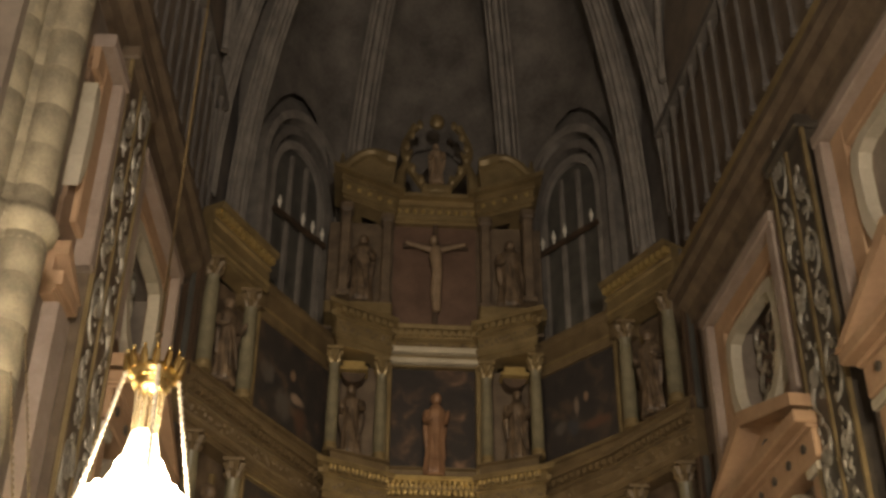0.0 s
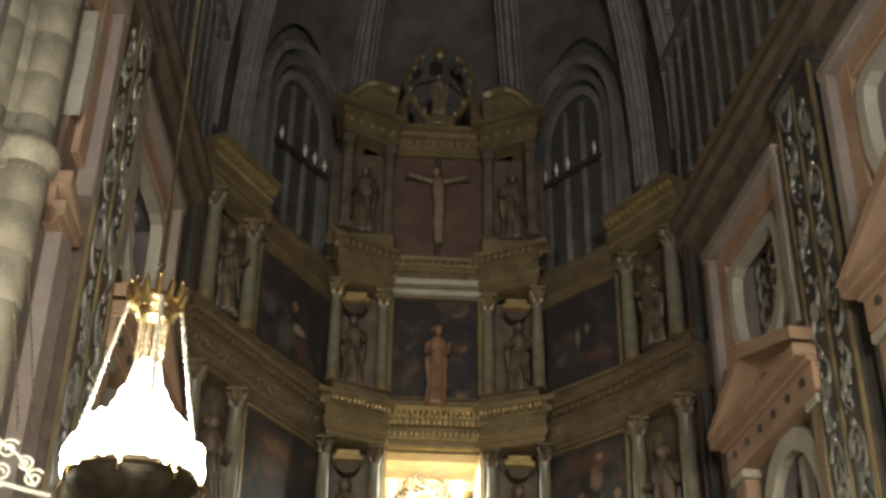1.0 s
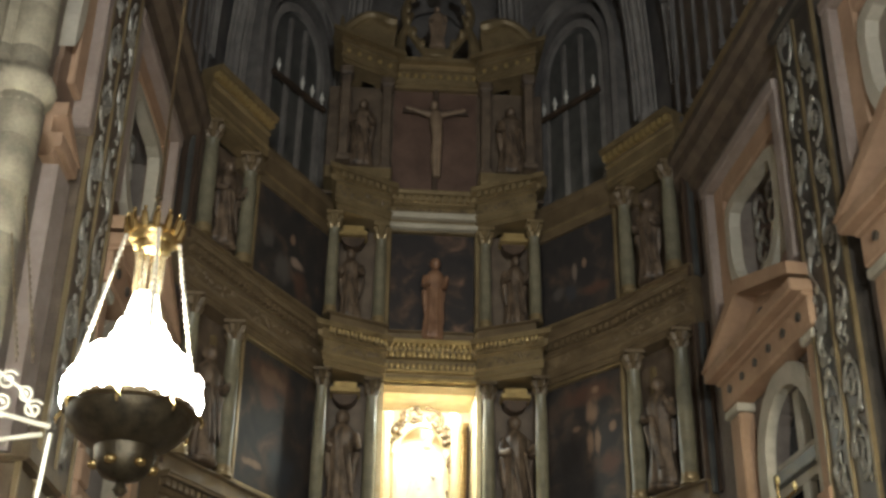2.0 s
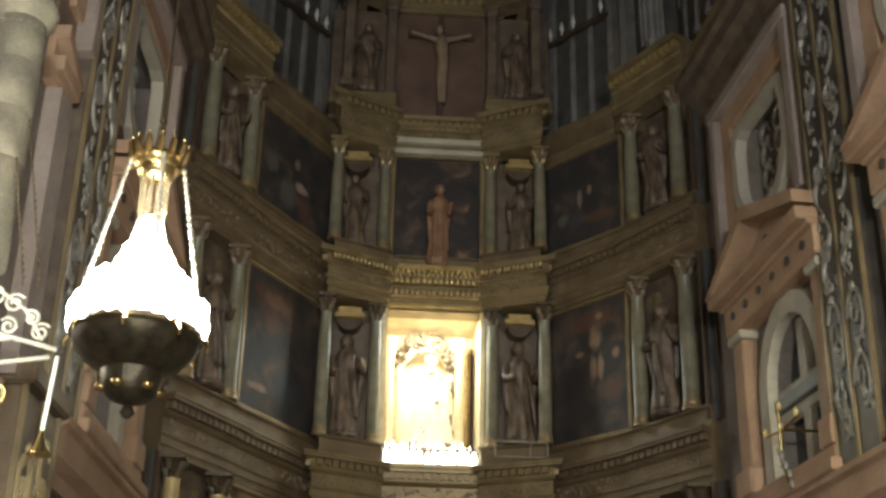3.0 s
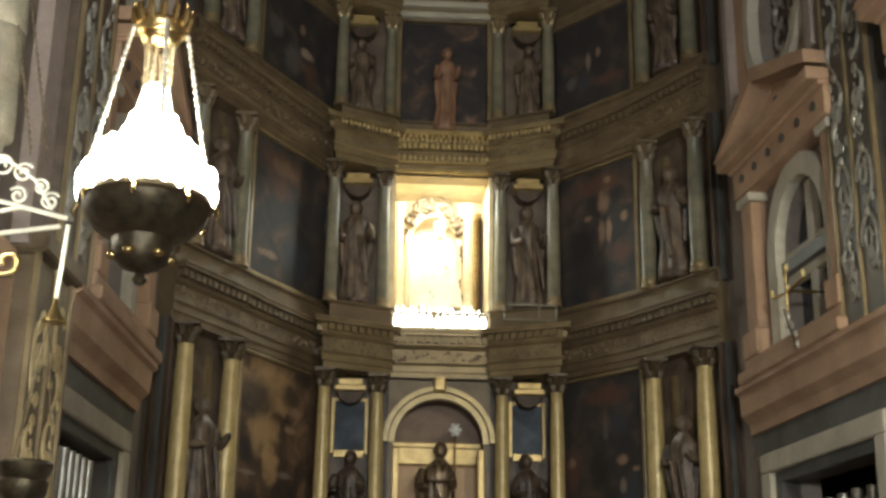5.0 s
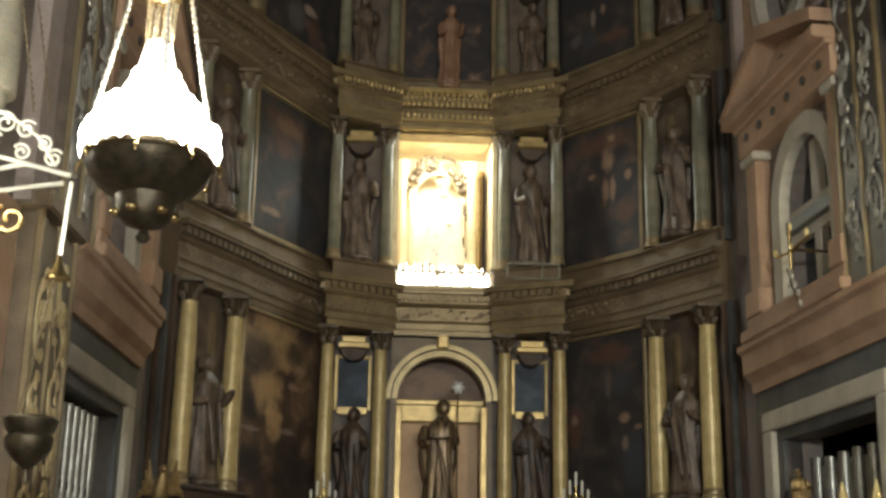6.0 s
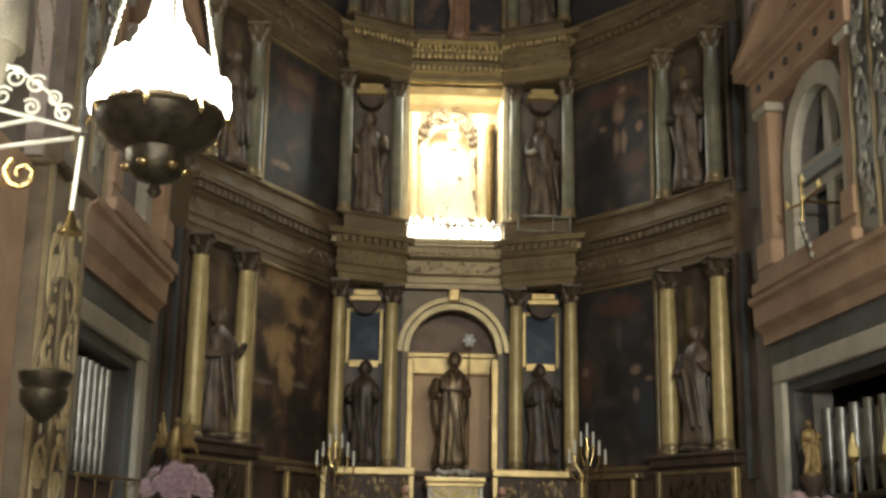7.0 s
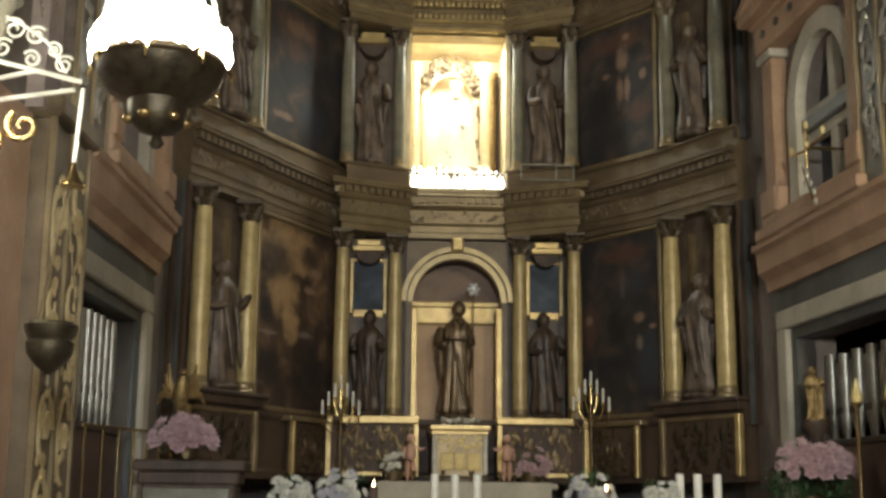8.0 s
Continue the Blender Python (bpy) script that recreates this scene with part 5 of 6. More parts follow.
for cx, cy, rl, ru in ((PX, PY, 0.21, 0.185), (PX - 0.36, PY - 0.2, 0.21, 0.185), (PX - 0.2, PY - 0.03, 0.16, 0.16)):
    for k in range(12, 44):
        z = k * 0.44
        r = rl if z < 7.3 else ru
        sub("drum", drum[r], pier, Matrix.Translation((cx - PX, cy - PY, z - 4.35)) @ pose(0, 0, 0, 0, 0, 37 * k))
    bm = B()
    lathe(bm, [(0.02, 4.35), (0.06, 4.5), (rl * 0.55, 4.8), (rl * 0.85, 5.1), (rl, 5.28)], 18, Matrix.Translation((cx - 0.06, cy, 0)))
    part("corbel", bm, STONE, pier, "tapering stone corbel", True)
    bm = B()
    R0 = 0.18
    lathe(bm, [(R0, 7.34), (R0 + 0.03, 7.36), (R0 + 0.02, 7.42), (R0 + 0.09, 7.5), (R0 + 0.11, 7.58), (R0 + 0.08, 7.66), (R0 + 0.02, 7.7), (R0, 7.76), (R0 - 0.02, 7.82)], 20, Matrix.Translation((cx, cy, 0)))
    part("ring_moulding", bm, STONE, pier, smooth=True)

# ---- the chandelier ----
cx, cy = CH
ch = thing("chandelier", (cx, cy, 4.3), "large lit crystal basket chandelier with gilt crown", "chandelier")
C = Matrix.Translation((cx, cy, 0))
bm = B()
lathe(bm, [(0.03, 4.30), (0.06, 4.34), (0.03, 4.40), (0.15, 4.44), (0.21, 4.50), (0.23, 4.58), (0.24, 4.66), (0.37, 4.73), (0.47, 4.84), (0.51, 4.96), (0.49, 4.97), (0.42, 4.85), (0.02, 4.72)], 32, C, lambda a, z: 1 + (0.015 if z > 4.6 else 0.0) * math.cos(16 * a))
bowl = part("bowl", bm, BLACKBRASS, ch, "dark tarnished metal bowl", True)
bm = B()
lathe(bm, [(0.51, 4.93), (0.53, 4.95), (0.53, 4.99), (0.51, 5.01), (0.49, 4.99), (0.49, 4.94)], 32, C)
part("rim", bm, DARKBRASS, bowl, smooth=True)
for k in range(6):
    a = k * math.pi / 3 + 0.25
    bm = B()
    ball(bm, (cx + 0.22 * math.cos(a), cy + 0.22 * math.sin(a), 4.52), 0.05, None, 2, (1, 1, 0.8))
    part("boss", bm, BRASS, bowl, "polished brass boss", True)
for k in range(8):
    a = k * math.pi / 4
    bm = B()
    tube(bm, [(cx + (0.50 + 0.07 * math.sin(t)) * math.cos(a), cy + (0.50 + 0.07 * math.sin(t)) * math.sin(a), 4.98 - 0.09 * t / 1.5) for t in (0, 0.7, 1.5, 2.2)], [0.02, 0.02, 0.018, 0.008], 6)
    part("hook", bm, BRASS, bowl)
# strands whose own glow imitates bulb light in crystal, and tiers of bulbs between the neck and the rim
for k in range(36):
    a = 2 * math.pi * k / 36
    bm = B()
    tube(bm, [(cx + r * math.cos(a), cy + r * math.sin(a), z) for r, z in ((0.09, 5.98), (0.13, 5.76), (0.22, 5.56), (0.34, 5.36), (0.44, 5.2), (0.49, 5.0))], [0.012, 0.02, 0.024, 0.026, 0.028, 0.02], 5)
    part("crystal_strand", bm, GLOWCRYSTAL, ch, "strand of crystal drops given a glow of its own", True)
bm0 = B()
lathe(bm0, [(0.016, 0), (0.036, 0.03), (0.046, 0.075), (0.040, 0.12), (0.018, 0.155), (0.003, 0.165)], 10)
me_bulb = mesh_of(bm0, BULB, True)
rng = random.Random(6)
for n, r, z in ((28, 0.51, 0.68), (24, 0.49, 0.77), (22, 0.45, 0.86), (18, 0.37, 0.96), (16, 0.28, 1.06), (12, 0.20, 1.17), (8, 0.15, 1.3), (6, 0.10, 1.4), (4, 0.06, 1.5)):
    for k in range(n):
        a = 2 * math.pi * k / n + r * 7
        sub("bulb", me_bulb, ch, Matrix.Translation((r * math.cos(a), r * math.sin(a), z + rng.uniform(-0.035, 0.035))) @ Matrix.Scale(rng.uniform(0.85, 1.25), 4))
# unlit neck strands
for k in range(12):
    a = 2 * math.pi * k / 12
    bm = B()
    tube(bm, [(cx + r * math.cos(a), cy + r * math.sin(a), z) for r, z in ((0.12, 6.40), (0.11, 6.2), (0.105, 5.95))], 0.011, 5)
    for z in (6.05, 6.12, 6.19, 6.26, 6.33):
        ball(bm, (cx + 0.11 * math.cos(a), cy + 0.11 * math.sin(a), z), 0.018, None, 1)
    part("crystal_chain", bm, CHAINGLASS, ch)
# crown
bm = B()
lathe(bm, [(0.17, 6.43), (0.20, 6.46), (0.215, 6.53), (0.205, 6.55), (0.19, 6.48), (0.145, 6.45)], 24, C)
lathe(bm, [(0.10, 6.33), (0.15, 6.37), (0.165, 6.42), (0.13, 6.45), (0.05, 6.45)], 20, C)
crown = part("crown", bm, BRASS, ch, "gilt crown ring", True)
for k in range(14):
    a = 2 * math.pi * k / 14
    bm = B()
    tube(bm, [(cx + r * math.cos(a), cy + r * math.sin(a), z) for r, z in ((0.205, 6.50), (0.225, 6.57), (0.24, 6.63), (0.225, 6.66))], [0.026, 0.034, 0.026, 0.01], 6)
    ball(bm, (cx + 0.235 * math.cos(a), cy + 0.235 * math.sin(a), 6.675), 0.018, None, 1)
    part("leaf", bm, BRASS, crown, smooth=True)
for k in range(4):
    a = k * math.pi / 2 + 0.35
    bm = B()
    p0, p1 = Vector((cx + 0.22 * math.cos(a), cy + 0.22 * math.sin(a), 6.5)), Vector((cx + 0.52 * math.cos(a), cy + 0.52 * math.sin(a), 5.0))
    n = 26
    for j in range(n):
        ball(bm, p0.lerp(p1, (j + 0.5) / n), 0.022, None, 1, (1, 1, 1.5))
    tube(bm, [p0, p1], 0.012, 6)
    part("chain", bm, IRON, ch, "pale crystal bead chain", True)
bm = B()
tube(bm, [(cx, cy, 6.5), (cx, cy, 6.95), (cx, cy, 35.5)], [0.012, 0.012, 0.008], 6)
ball(bm, (cx, cy, 6.9), 0.035, None, 2)
part("cable", bm, DARKBRASS, ch)
ch.scale = (CHS, CHS, CHS)
ch.location = (cx * CHS, cy * CHS, 1.65 + (4.3 - 1.65) * CHS)


# ---- wrought iron bracket with bell, and the sanctuary lamp ----
def spiral(c, r, turns, a0, flip=1, n=22):
    return [(c[0] + flip * r * (1 - 0.8 * k / n) * math.cos(a0 + turns * 2 * math.pi * k / n), c[1], c[2] + r * (1 - 0.8 * k / n) * math.sin(a0 + turns * 2 * math.pi * k / n)) for k in range(n + 1)]


br = thing("iron_bracket", (-3.1, 8.45, 4.5), "pale wrought iron bracket with scrolls and a hanging rod", "bracket")
for pts in (((-3.25, 8.45, 4.86), (-2.28, 8.45, 4.63)), ((-3.25, 8.45, 4.42), (-2.33, 8.45, 4.57)), ((-3.25, 8.45, 4.56), (-2.62, 8.45, 4.71))):
    bm = B()
    tube(bm, pts, 0.019, 8)
    part("bar", bm, IRON, br)
for c, r, f in (((-2.42, 8.45, 4.76), 0.075, 1), ((-2.50, 8.45, 4.87), 0.065, -1), ((-2.64, 8.45, 4.98), 0.08, 1), ((-2.66, 8.45, 4.80), 0.07, -1), ((-2.80, 8.45, 5.03), 0.09, -1), ((-2.88, 8.45, 4.88), 0.08, 1)):
    bm = B()
    tube(bm, spiral(c, r, 1.5, 0.6, f), 0.012, 6)
    part("scroll", bm, IRON, br, smooth=True)
bm = B()
tube(bm, [(-2.40, 8.45, 4.7), (-2.55, 8.45, 4.93), (-2.72, 8.45, 5.05), (-2.9, 8.45, 5.14), (-3.2, 8.45, 5.16)], 0.014, 6)
part("scroll_rail", bm, IRON, br)
bm = B()
tube(bm, [(-2.27, 8.45, 4.58), (-2.30, 8.45, 4.02)], 0.018, 8)
part("rod", bm, IRON, br)
bm = B()
lathe(bm, [(0.09, 3.84), (0.085, 3.86), (0.05, 3.9), (0.03, 3.96), (0.01, 4.02)], 14, Matrix.Translation((-2.30, 8.45, 0)))
part("bell", bm, BRASS, br, "small brass bell", True)
for c, r in (((-2.7, 8.5, 4.3), 0.13), ((-2.95, 8.5, 4.2), 0.15)):
    bm = B()
    tube(bm, spiral(c, r, 1.3, 2.2, 1), [0.03 - 0.0006 * k for k in range(23)], 7)
    part("gilt_leaf_scroll", bm, BRASS, br, "gilded leaf scroll", True)

lm = thing("sanctuary_lamp", (-2.36, 8.3, 2.4), "dark hanging brass sanctuary lamp on chains", "hanging lamp")
bm = B()
lathe(bm, [(0.01, 2.36), (0.03, 2.40), (0.02, 2.46), (0.09, 2.52), (0.155, 2.60), (0.165, 2.68), (0.14, 2.70), (0.17, 2.74), (0.185, 2.80), (0.17, 2.82), (0.02, 2.80)], 24, Matrix.Translation((-2.34, 8.3, 0)))
part("bowl", bm, BLACKBRASS, lm, "dark ribbed bowl", True)
for k in range(3):
    a = k * 2.09 + 0.4
    bm = B()
    tube(bm, [(-2.34 + 0.17 * math.cos(a), 8.3 + 0.17 * math.sin(a), 2.8), (-2.32, 8.40, 3.83)], 0.006, 5)
    part("chain", bm, DARKBRASS, lm)
# thin chains by the pier
for x in (-2.62, -2.5):
    bm = B()
    for j in range(24):
        ball(bm, (x - 0.25 + 0.012 * j, 8.4, 6.5 - 0.058 * j), 0.016, None, 1, (0.7, 0.7, 1.5))
    tube(bm, [(x - 0.25, 8.4, 6.52), (x + 0.03, 8.4, 5.1)], 0.005, 5)
    solo("hanging_chain", bm, DARKBRASS, (x, 8.4, 5.1), "thin dark metal chain hanging beside the pier", "chain", "chains by the pier")


# ---- furnishings of the sanctuary ----
def bloom_mesh(material, r=0.06):
    """One round many-petalled bloom."""
    bm = B()
    rng = random.Random(7)
    for ring, (n, tilt, rr) in enumerate(((7, 0.2, 1.0), (6, 0.7, 0.8), (4, 1.15, 0.5))):
        for k in range(n):
            a = 2 * math.pi * (k + 0.5 * ring) / n + rng.uniform(-0.1, 0.1)
            d = Vector((math.cos(a) * math.cos(tilt), math.sin(a) * math.cos(tilt), math.sin(tilt)))
            s = Vector((-math.sin(a), math.cos(a), 0))
            t = r * rr * d
            q = [Vector((0, 0, 0)), t * 0.6 + s * r * 0.4 * rr, t, t * 0.6 - s * r * 0.4 * rr]
            q[2] += Vector((0, 0, 0.25 * r))
            vs = [bm.verts.new(v) for v in q]
            bm.faces.new(vs)
            up = [bm.verts.new(v + Vector((0, 0, 0.12 * r))) for v in q]
            bm.faces.new(up[::-1])
            for i in range(4):
                bm.faces.new((vs[i], vs[(i + 1) % 4], up[(i + 1) % 4], up[i]))
    return mesh_of(bm, material)


def leaf_cluster(c, rx, ry, rz, n, seed):
    bm = B()
    rng = random.Random(seed)
    for k in range(n):
        p = Vector((c[0] + rng.uniform(-rx, rx), c[1] + rng.uniform(-ry, ry), c[2] + rng.uniform(-rz, rz)))
        d = Vector((rng.uniform(-1, 1), rng.uniform(-1, 1), rng.uniform(-0.2, 1))).normalized()
        s = d.cross(Vector((0.3, 0.2, 0.9))).normalized() * 0.018
        L = rng.uniform(0.07, 0.14)
        vs = [bm.verts.new(v) for v in (p, p + d * L * 0.5 + s, p + d * L, p + d * L * 0.5 - s)]
        bm.faces.new(vs)
    return bm


BLOOM = {"pink": bloom_mesh(PINKFLOWER, 0.085), "white": bloom_mesh(WHITEFLOWER, 0.065), "lilac": bloom_mesh(BLUEFLOWER, 0.06)}


def bouquet(x, y, z, rx, rz, kinds, n, label, seed, leaves=120, lift=0.0):
    """Flowers heaped in a low pot that stands at z."""
    b = thing("flower_arrangement", (x, y, z), label, "flowers", "flowers of the sanctuary")
    bm = B()
    lathe(bm, [(0.10, z), (0.14, z + 0.02), (0.16, z + 0.14), (0.14, z + 0.15), (0.05, z + 0.12)], 14, Matrix.Translation((x, y, 0)))
    part("pot", bm, DARKBRASS, b, smooth=True)
    bm = leaf_cluster((x, y, z + 0.15 + 0.3 * rz), rx * 0.9, rx * 0.6, rz * 0.5, leaves, seed)
    tagged(part("leaves", bm, LEAF, b, "green leaves"), kind="stuff")
    rng = random.Random(seed)
    for k in range(n):
        t = rng.uniform(0, 2 * math.pi)
        u = rng.uniform(0.0, 1.0) ** 0.6
        px, pz = u * math.cos(t), abs(u * math.sin(t))
        d = Vector((px, -math.sqrt(max(0, 1 - u * u)) * 0.7, pz + 0.15))
        m = Matrix.Translation((rx * px, -0.1 - 0.6 * rx * math.sqrt(max(0, 1 - u * u)), 0.13 + lift + rz * pz)) @ d.to_track_quat("Z", "Y").to_matrix().to_4x4() @ Matrix.Scale(rng.uniform(0.8, 1.25), 4)
        sub("bloom", BLOOM[rng.choice(kinds)], b, m)
    return b


def post(name, x, y, z0, z1, prof, material, label, category, group=""):
    bm = B()
    lathe(bm, [(r, z0 + (z1 - z0) * k) for r, k in prof], 14, Matrix.Translation((x, y, 0)))
    return solo(name, bm, material, (x, y, z0), label, category, group, smooth=True)


# altar table and tabernacle
alt = thing("altar_table", (XC, 17.2, 0.72), "stone altar table with an ivory cloth", "altar")
bm = B()
box(bm, XC - 1.15, XC + 1.15, 16.75, 17.7, 0.72, 1.58, None, 0.02)
part("block", bm, CREAM, alt)
bm = B()
box(bm, XC - 1.3, XC + 1.3, 16.65, 17.8, 1.58, 1.66, None, 0.02)
part("mensa", bm, CREAM, alt, "cream stone slab")
bm = B()
box(bm, XC - 1.2, XC + 1.2, 16.62, 16.65, 1.42, 1.665)
box(bm, XC - 1.2, XC + 1.2, 16.62, 17.7, 1.665, 1.675)
part("cloth", bm, CREAM, alt, "ivory altar cloth")
tb = thing("tabernacle", (XC, 17.95, 1.66), "gilded tabernacle with silver reliefs", "tabernacle")
bm = B()
box(bm, XC - 0.42, XC + 0.42, 17.82, 18.6, 0.72, 1.76, None, 0.02)
part("plinth", bm, BROWN, tb)
bm = B()
box(bm, XC - 0.40, XC + 0.40, 17.84, 18.5, 1.76, 2.46, None, 0.02)
part("body", bm, GILT, tb)
bm = B()
box(bm, XC - 0.46, XC + 0.46, 17.78, 18.5, 2.44, 2.52, None, 0.02)
box(bm, XC - 0.43, XC + 0.43, 17.8, 18.5, 2.38, 2.44, None, 0.01)
part("cornice", bm, GILT_BRIGHT, tb, "gilded moulded cornice")
for s in (-1, 1):
    bm = B()
    box(bm, XC + s * 0.38 - 0.035, XC + s * 0.38 + 0.035, 17.79, 17.86, 1.78, 2.38, None, 0.01)
    part("pilaster", bm, SILVER, tb)
BRIGHTGOLD = mat("polished_gold", (0.70, 0.50, 0.17), (0.95, 0.78, 0.36), 14, 0.22, 0.3, 0.5)
for k, (u, w) in enumerate(((-0.2, 0.1), (0.0, 0.08), (0.2, 0.1))):
    bm = B()
    box(bm, XC + u - w, XC + u + w, 17.81, 17.85, 1.86, 2.12, None, 0.012)
    part("door_panel", bm, BRIGHTGOLD, tb, "polished gold panel")
bm = B()
rng = random.Random(3)
for k in range(40):
    ball(bm, (XC + rng.uniform(-0.32, 0.32), 17.83, rng.uniform(2.14, 2.36)), rng.uniform(0.018, 0.035), None, 1, (1.2, 0.5, 1))
tagged(part("relief", bm, BRIGHTGOLD, tb, "raised gold scroll relief", True), kind="stuff")
bm = B()
for k in range(30):
    a = rng.uniform(0, math.pi)
    ball(bm, (XC + 0.3 * math.cos(a) * rng.uniform(0.5, 1), 18.2 - 0.2 * math.sin(a), 2.55 + rng.uniform(0, 0.08)), rng.uniform(0.03, 0.05), None, 1)
solo("cloud_base", bm, SILVER, (XC, 18.2, 2.52), "silver cloud carving under the saint", "carving", smooth=True)


def putto(x, y, z, h, flip):
    """A small bare carved figure with one arm raised, as one mesh."""
    bm = B()
    for s in (-1, 1):
        tube(bm, [(s * 0.05 * h, 0, 0), (s * 0.06 * h, -0.02 * h, 0.22 * h), (s * 0.055 * h, 0, 0.45 * h)], [0.035 * h, 0.05 * h, 0.075 * h], 8)
    tube(bm, [(0, 0, 0.42 * h), (0, -0.02 * h, 0.55 * h), (0, 0, 0.70 * h), (0, 0, 0.78 * h)], [0.10 * h, 0.11 * h, 0.11 * h, 0.05 * h], 10)
    ball(bm, (0, -0.01 * h, 0.88 * h), 0.09 * h, None, 2)
    tube(bm, [(flip * 0.1 * h, 0, 0.72 * h), (flip * 0.2 * h, -0.04 * h, 0.62 * h), (flip * 0.30 * h, -0.10 * h, 0.70 * h)], [0.045 * h, 0.04 * h, 0.025 * h], 8)
    tube(bm, [(-flip * 0.1 * h, 0, 0.72 * h), (-flip * 0.16 * h, 0, 0.55 * h), (-flip * 0.12 * h, -0.08 * h, 0.44 * h)], [0.045 * h, 0.04 * h, 0.025 * h], 8)
    bm.transform(pose(x, y, z))
    ob = solo("putto_statue", bm, FLESH, (x, y, z), "small flesh-coloured carved putto on the altar", "statue", "putti on the altar", smooth=True)
    mod = ob.modifiers.new("round", "SUBSURF")
    mod.levels = mod.render_levels = 1


putto(XC - 0.74, 17.45, 1.675, 0.72, 1)
putto(XC + 0.66, 17.45, 1.675, 0.72, -1)
for k in range(12):
    x = XC - 1.1 + 2.2 * k / 11
    if abs(x - XC) < 0.1:
        continue
    post("candle_holder", x, 16.8, 1.675, 1.675 + (0.10 if k % 2 else 0.15), ((0.035, 0), (0.02, 0.2), (0.018, 0.6), (0.04, 0.75), (0.03, 1)), DARKBRASS, "small dark metal candle holder on the altar", "candle holder", "holders on the altar")
bouquet(XC - 1.0, 17.3, 1.675, 0.16, 0.34, ("white",), 9, "small pale flowers beside a putto on the altar", 70, 40)
bouquet(XC + 1.0, 17.3, 1.675, 0.24, 0.36, ("pink",), 14, "small pink flowers beside a putto on the altar", 71, 50)


def candelabrum(x, y, z0, z1, n, group):
    c = thing("candelabrum", (x, y, z0), "tall brass candelabrum with white candles", "candelabrum", group)
    bm = B()
    lathe(bm, [(0.16, z0), (0.15, z0 + 0.05), (0.04, z0 + 0.12), (0.025, z0 + 0.4), (0.05, z0 + 0.8), (0.02, z0 + 1.0), (0.02, z1 - 0.5), (0.05, z1 - 0.42), (0.02, z1 - 0.32)], 14, Matrix.Translation((x, y, 0)))
    part("stem", bm, DARKBRASS, c, smooth=True)
    for k in range(n):
        t = (k - (n - 1) / 2) / max(1, (n - 1) / 2)
        top = z1 - 0.22 - 0.38 * abs(t)
        bm = B()
        tube(bm, [(x, y, top - 0.25), (x + 0.14 * t, y - 0.05, top - 0.28), (x + 0.27 * t, y - 0.05, top - 0.12), (x + 0.27 * t, y - 0.05, top)], 0.012, 6)
        lathe(bm, [(0.035, top - 0.02), (0.04, top)], 10, Matrix.Translation((x + 0.27 * t, y - 0.05, 0)))
        a = part("arm", bm, BRASS, c)
        bm = B()
        lathe(bm, [(0.018, top), (0.017, top + 0.2), (0.006, top + 0.215)], 8, Matrix.Translation((x + 0.27 * t, y - 0.05, 0)))
        part("candle", bm, WAX, a, "white wax candle")


candelabrum(XC - 1.78, 17.75, 0.72, 3.25, 7, "candelabra by the altar")
candelabrum(XC + 1.95, 17.75, 0.72, 3.35, 7, "candelabra by the altar")

# front table with tall candles
ft = thing("front_table", (0.8, 12.9, 0.72), "plain stone table with candles on it", "table")
bm = B()
box(bm, -1.6, 3.9, 12.3, 13.3, 1.34, 1.42, None, 0.02)
part("tabletop", bm, CREAM, ft)
for x in (-1.3, 3.6):
    bm = B()
    box(bm, x - 0.2, x + 0.2, 12.5, 13.1, 0.72, 1.34, None, 0.02)
    part("support", bm, CREAM, ft)
for x, y, top, r in ((0.53, 13.0, 1.84, 0.045), (0.75, 13.0, 1.84, 0.045), (0.99, 13.0, 1.84, 0.045), (3.1, 12.6, 1.86, 0.045), (3.29, 12.6, 1.86, 0.045), (3.5, 12.6, 1.86, 0.045)):
    post("candle", x, y, 1.42, top, ((r, 0), (r, 0.98), (0.02, 1.0)), WAX, "thick white wax candle on the front table", "candle", "candles on the front table")
for x, top in ((-0.12, 1.74), (2.3, 1.72)):
    v = thing("votive_candle", (x, 12.5, 1.42), "small lit candle in a red glass", "candle", "lit candles on the front table")
    bm = B()
    lathe(bm, [(0.035, 1.42), (0.04, 1.5), (0.042, top - 0.06), (0.03, top - 0.05)], 12, Matrix.Translation((x, 12.5, 0)))
    part("glass", bm, REDPANEL, v)
    bm = B()
    lathe(bm, [(0.006, top - 0.05), (0.014, top - 0.03), (0.003, top + 0.02)], 8, Matrix.Translation((x, 12.5, 0)))
    part("flame", bm, CANDLEFLAME, v, "small flame")
bouquet(-1.0, 12.6, 1.42, 0.22, 0.22, ("white",), 26, "white flowers on the front table", 81)
bouquet(-0.45, 12.7, 1.42, 0.24, 0.30, ("white", "lilac"), 34, "white and lilac flowers on the front table", 82)
bouquet(2.15, 12.7, 1.42, 0.24, 0.30, ("white", "lilac"), 34, "white and lilac flowers on the front table", 83)
bouquet(2.93, 12.75, 1.42, 0.2, 0.2, ("white",), 22, "white flowers beside thick candles", 84)

# left: lectern with pink flowers and a gilt winged carving behind
lec = thing("flower_stand", (-2.1, 13.1, 0.72), "dark wooden stand with a grey panel", "stand")
bm = B()
box(bm, -2.7, -1.5, 12.93, 13.5, 1.84, 1.96, None, 0.02)
box(bm, -2.64, -1.56, 12.96, 13.47, 1.7, 1.84, None, 0.02)
part("top", bm, DARKWOOD, lec)
bm = B()
box(bm, -2.6, -1.6, 13.0, 13.45, 0.72, 1.86, None, 0.02)
part("body", bm, DARKWOOD, lec)
bm = B()
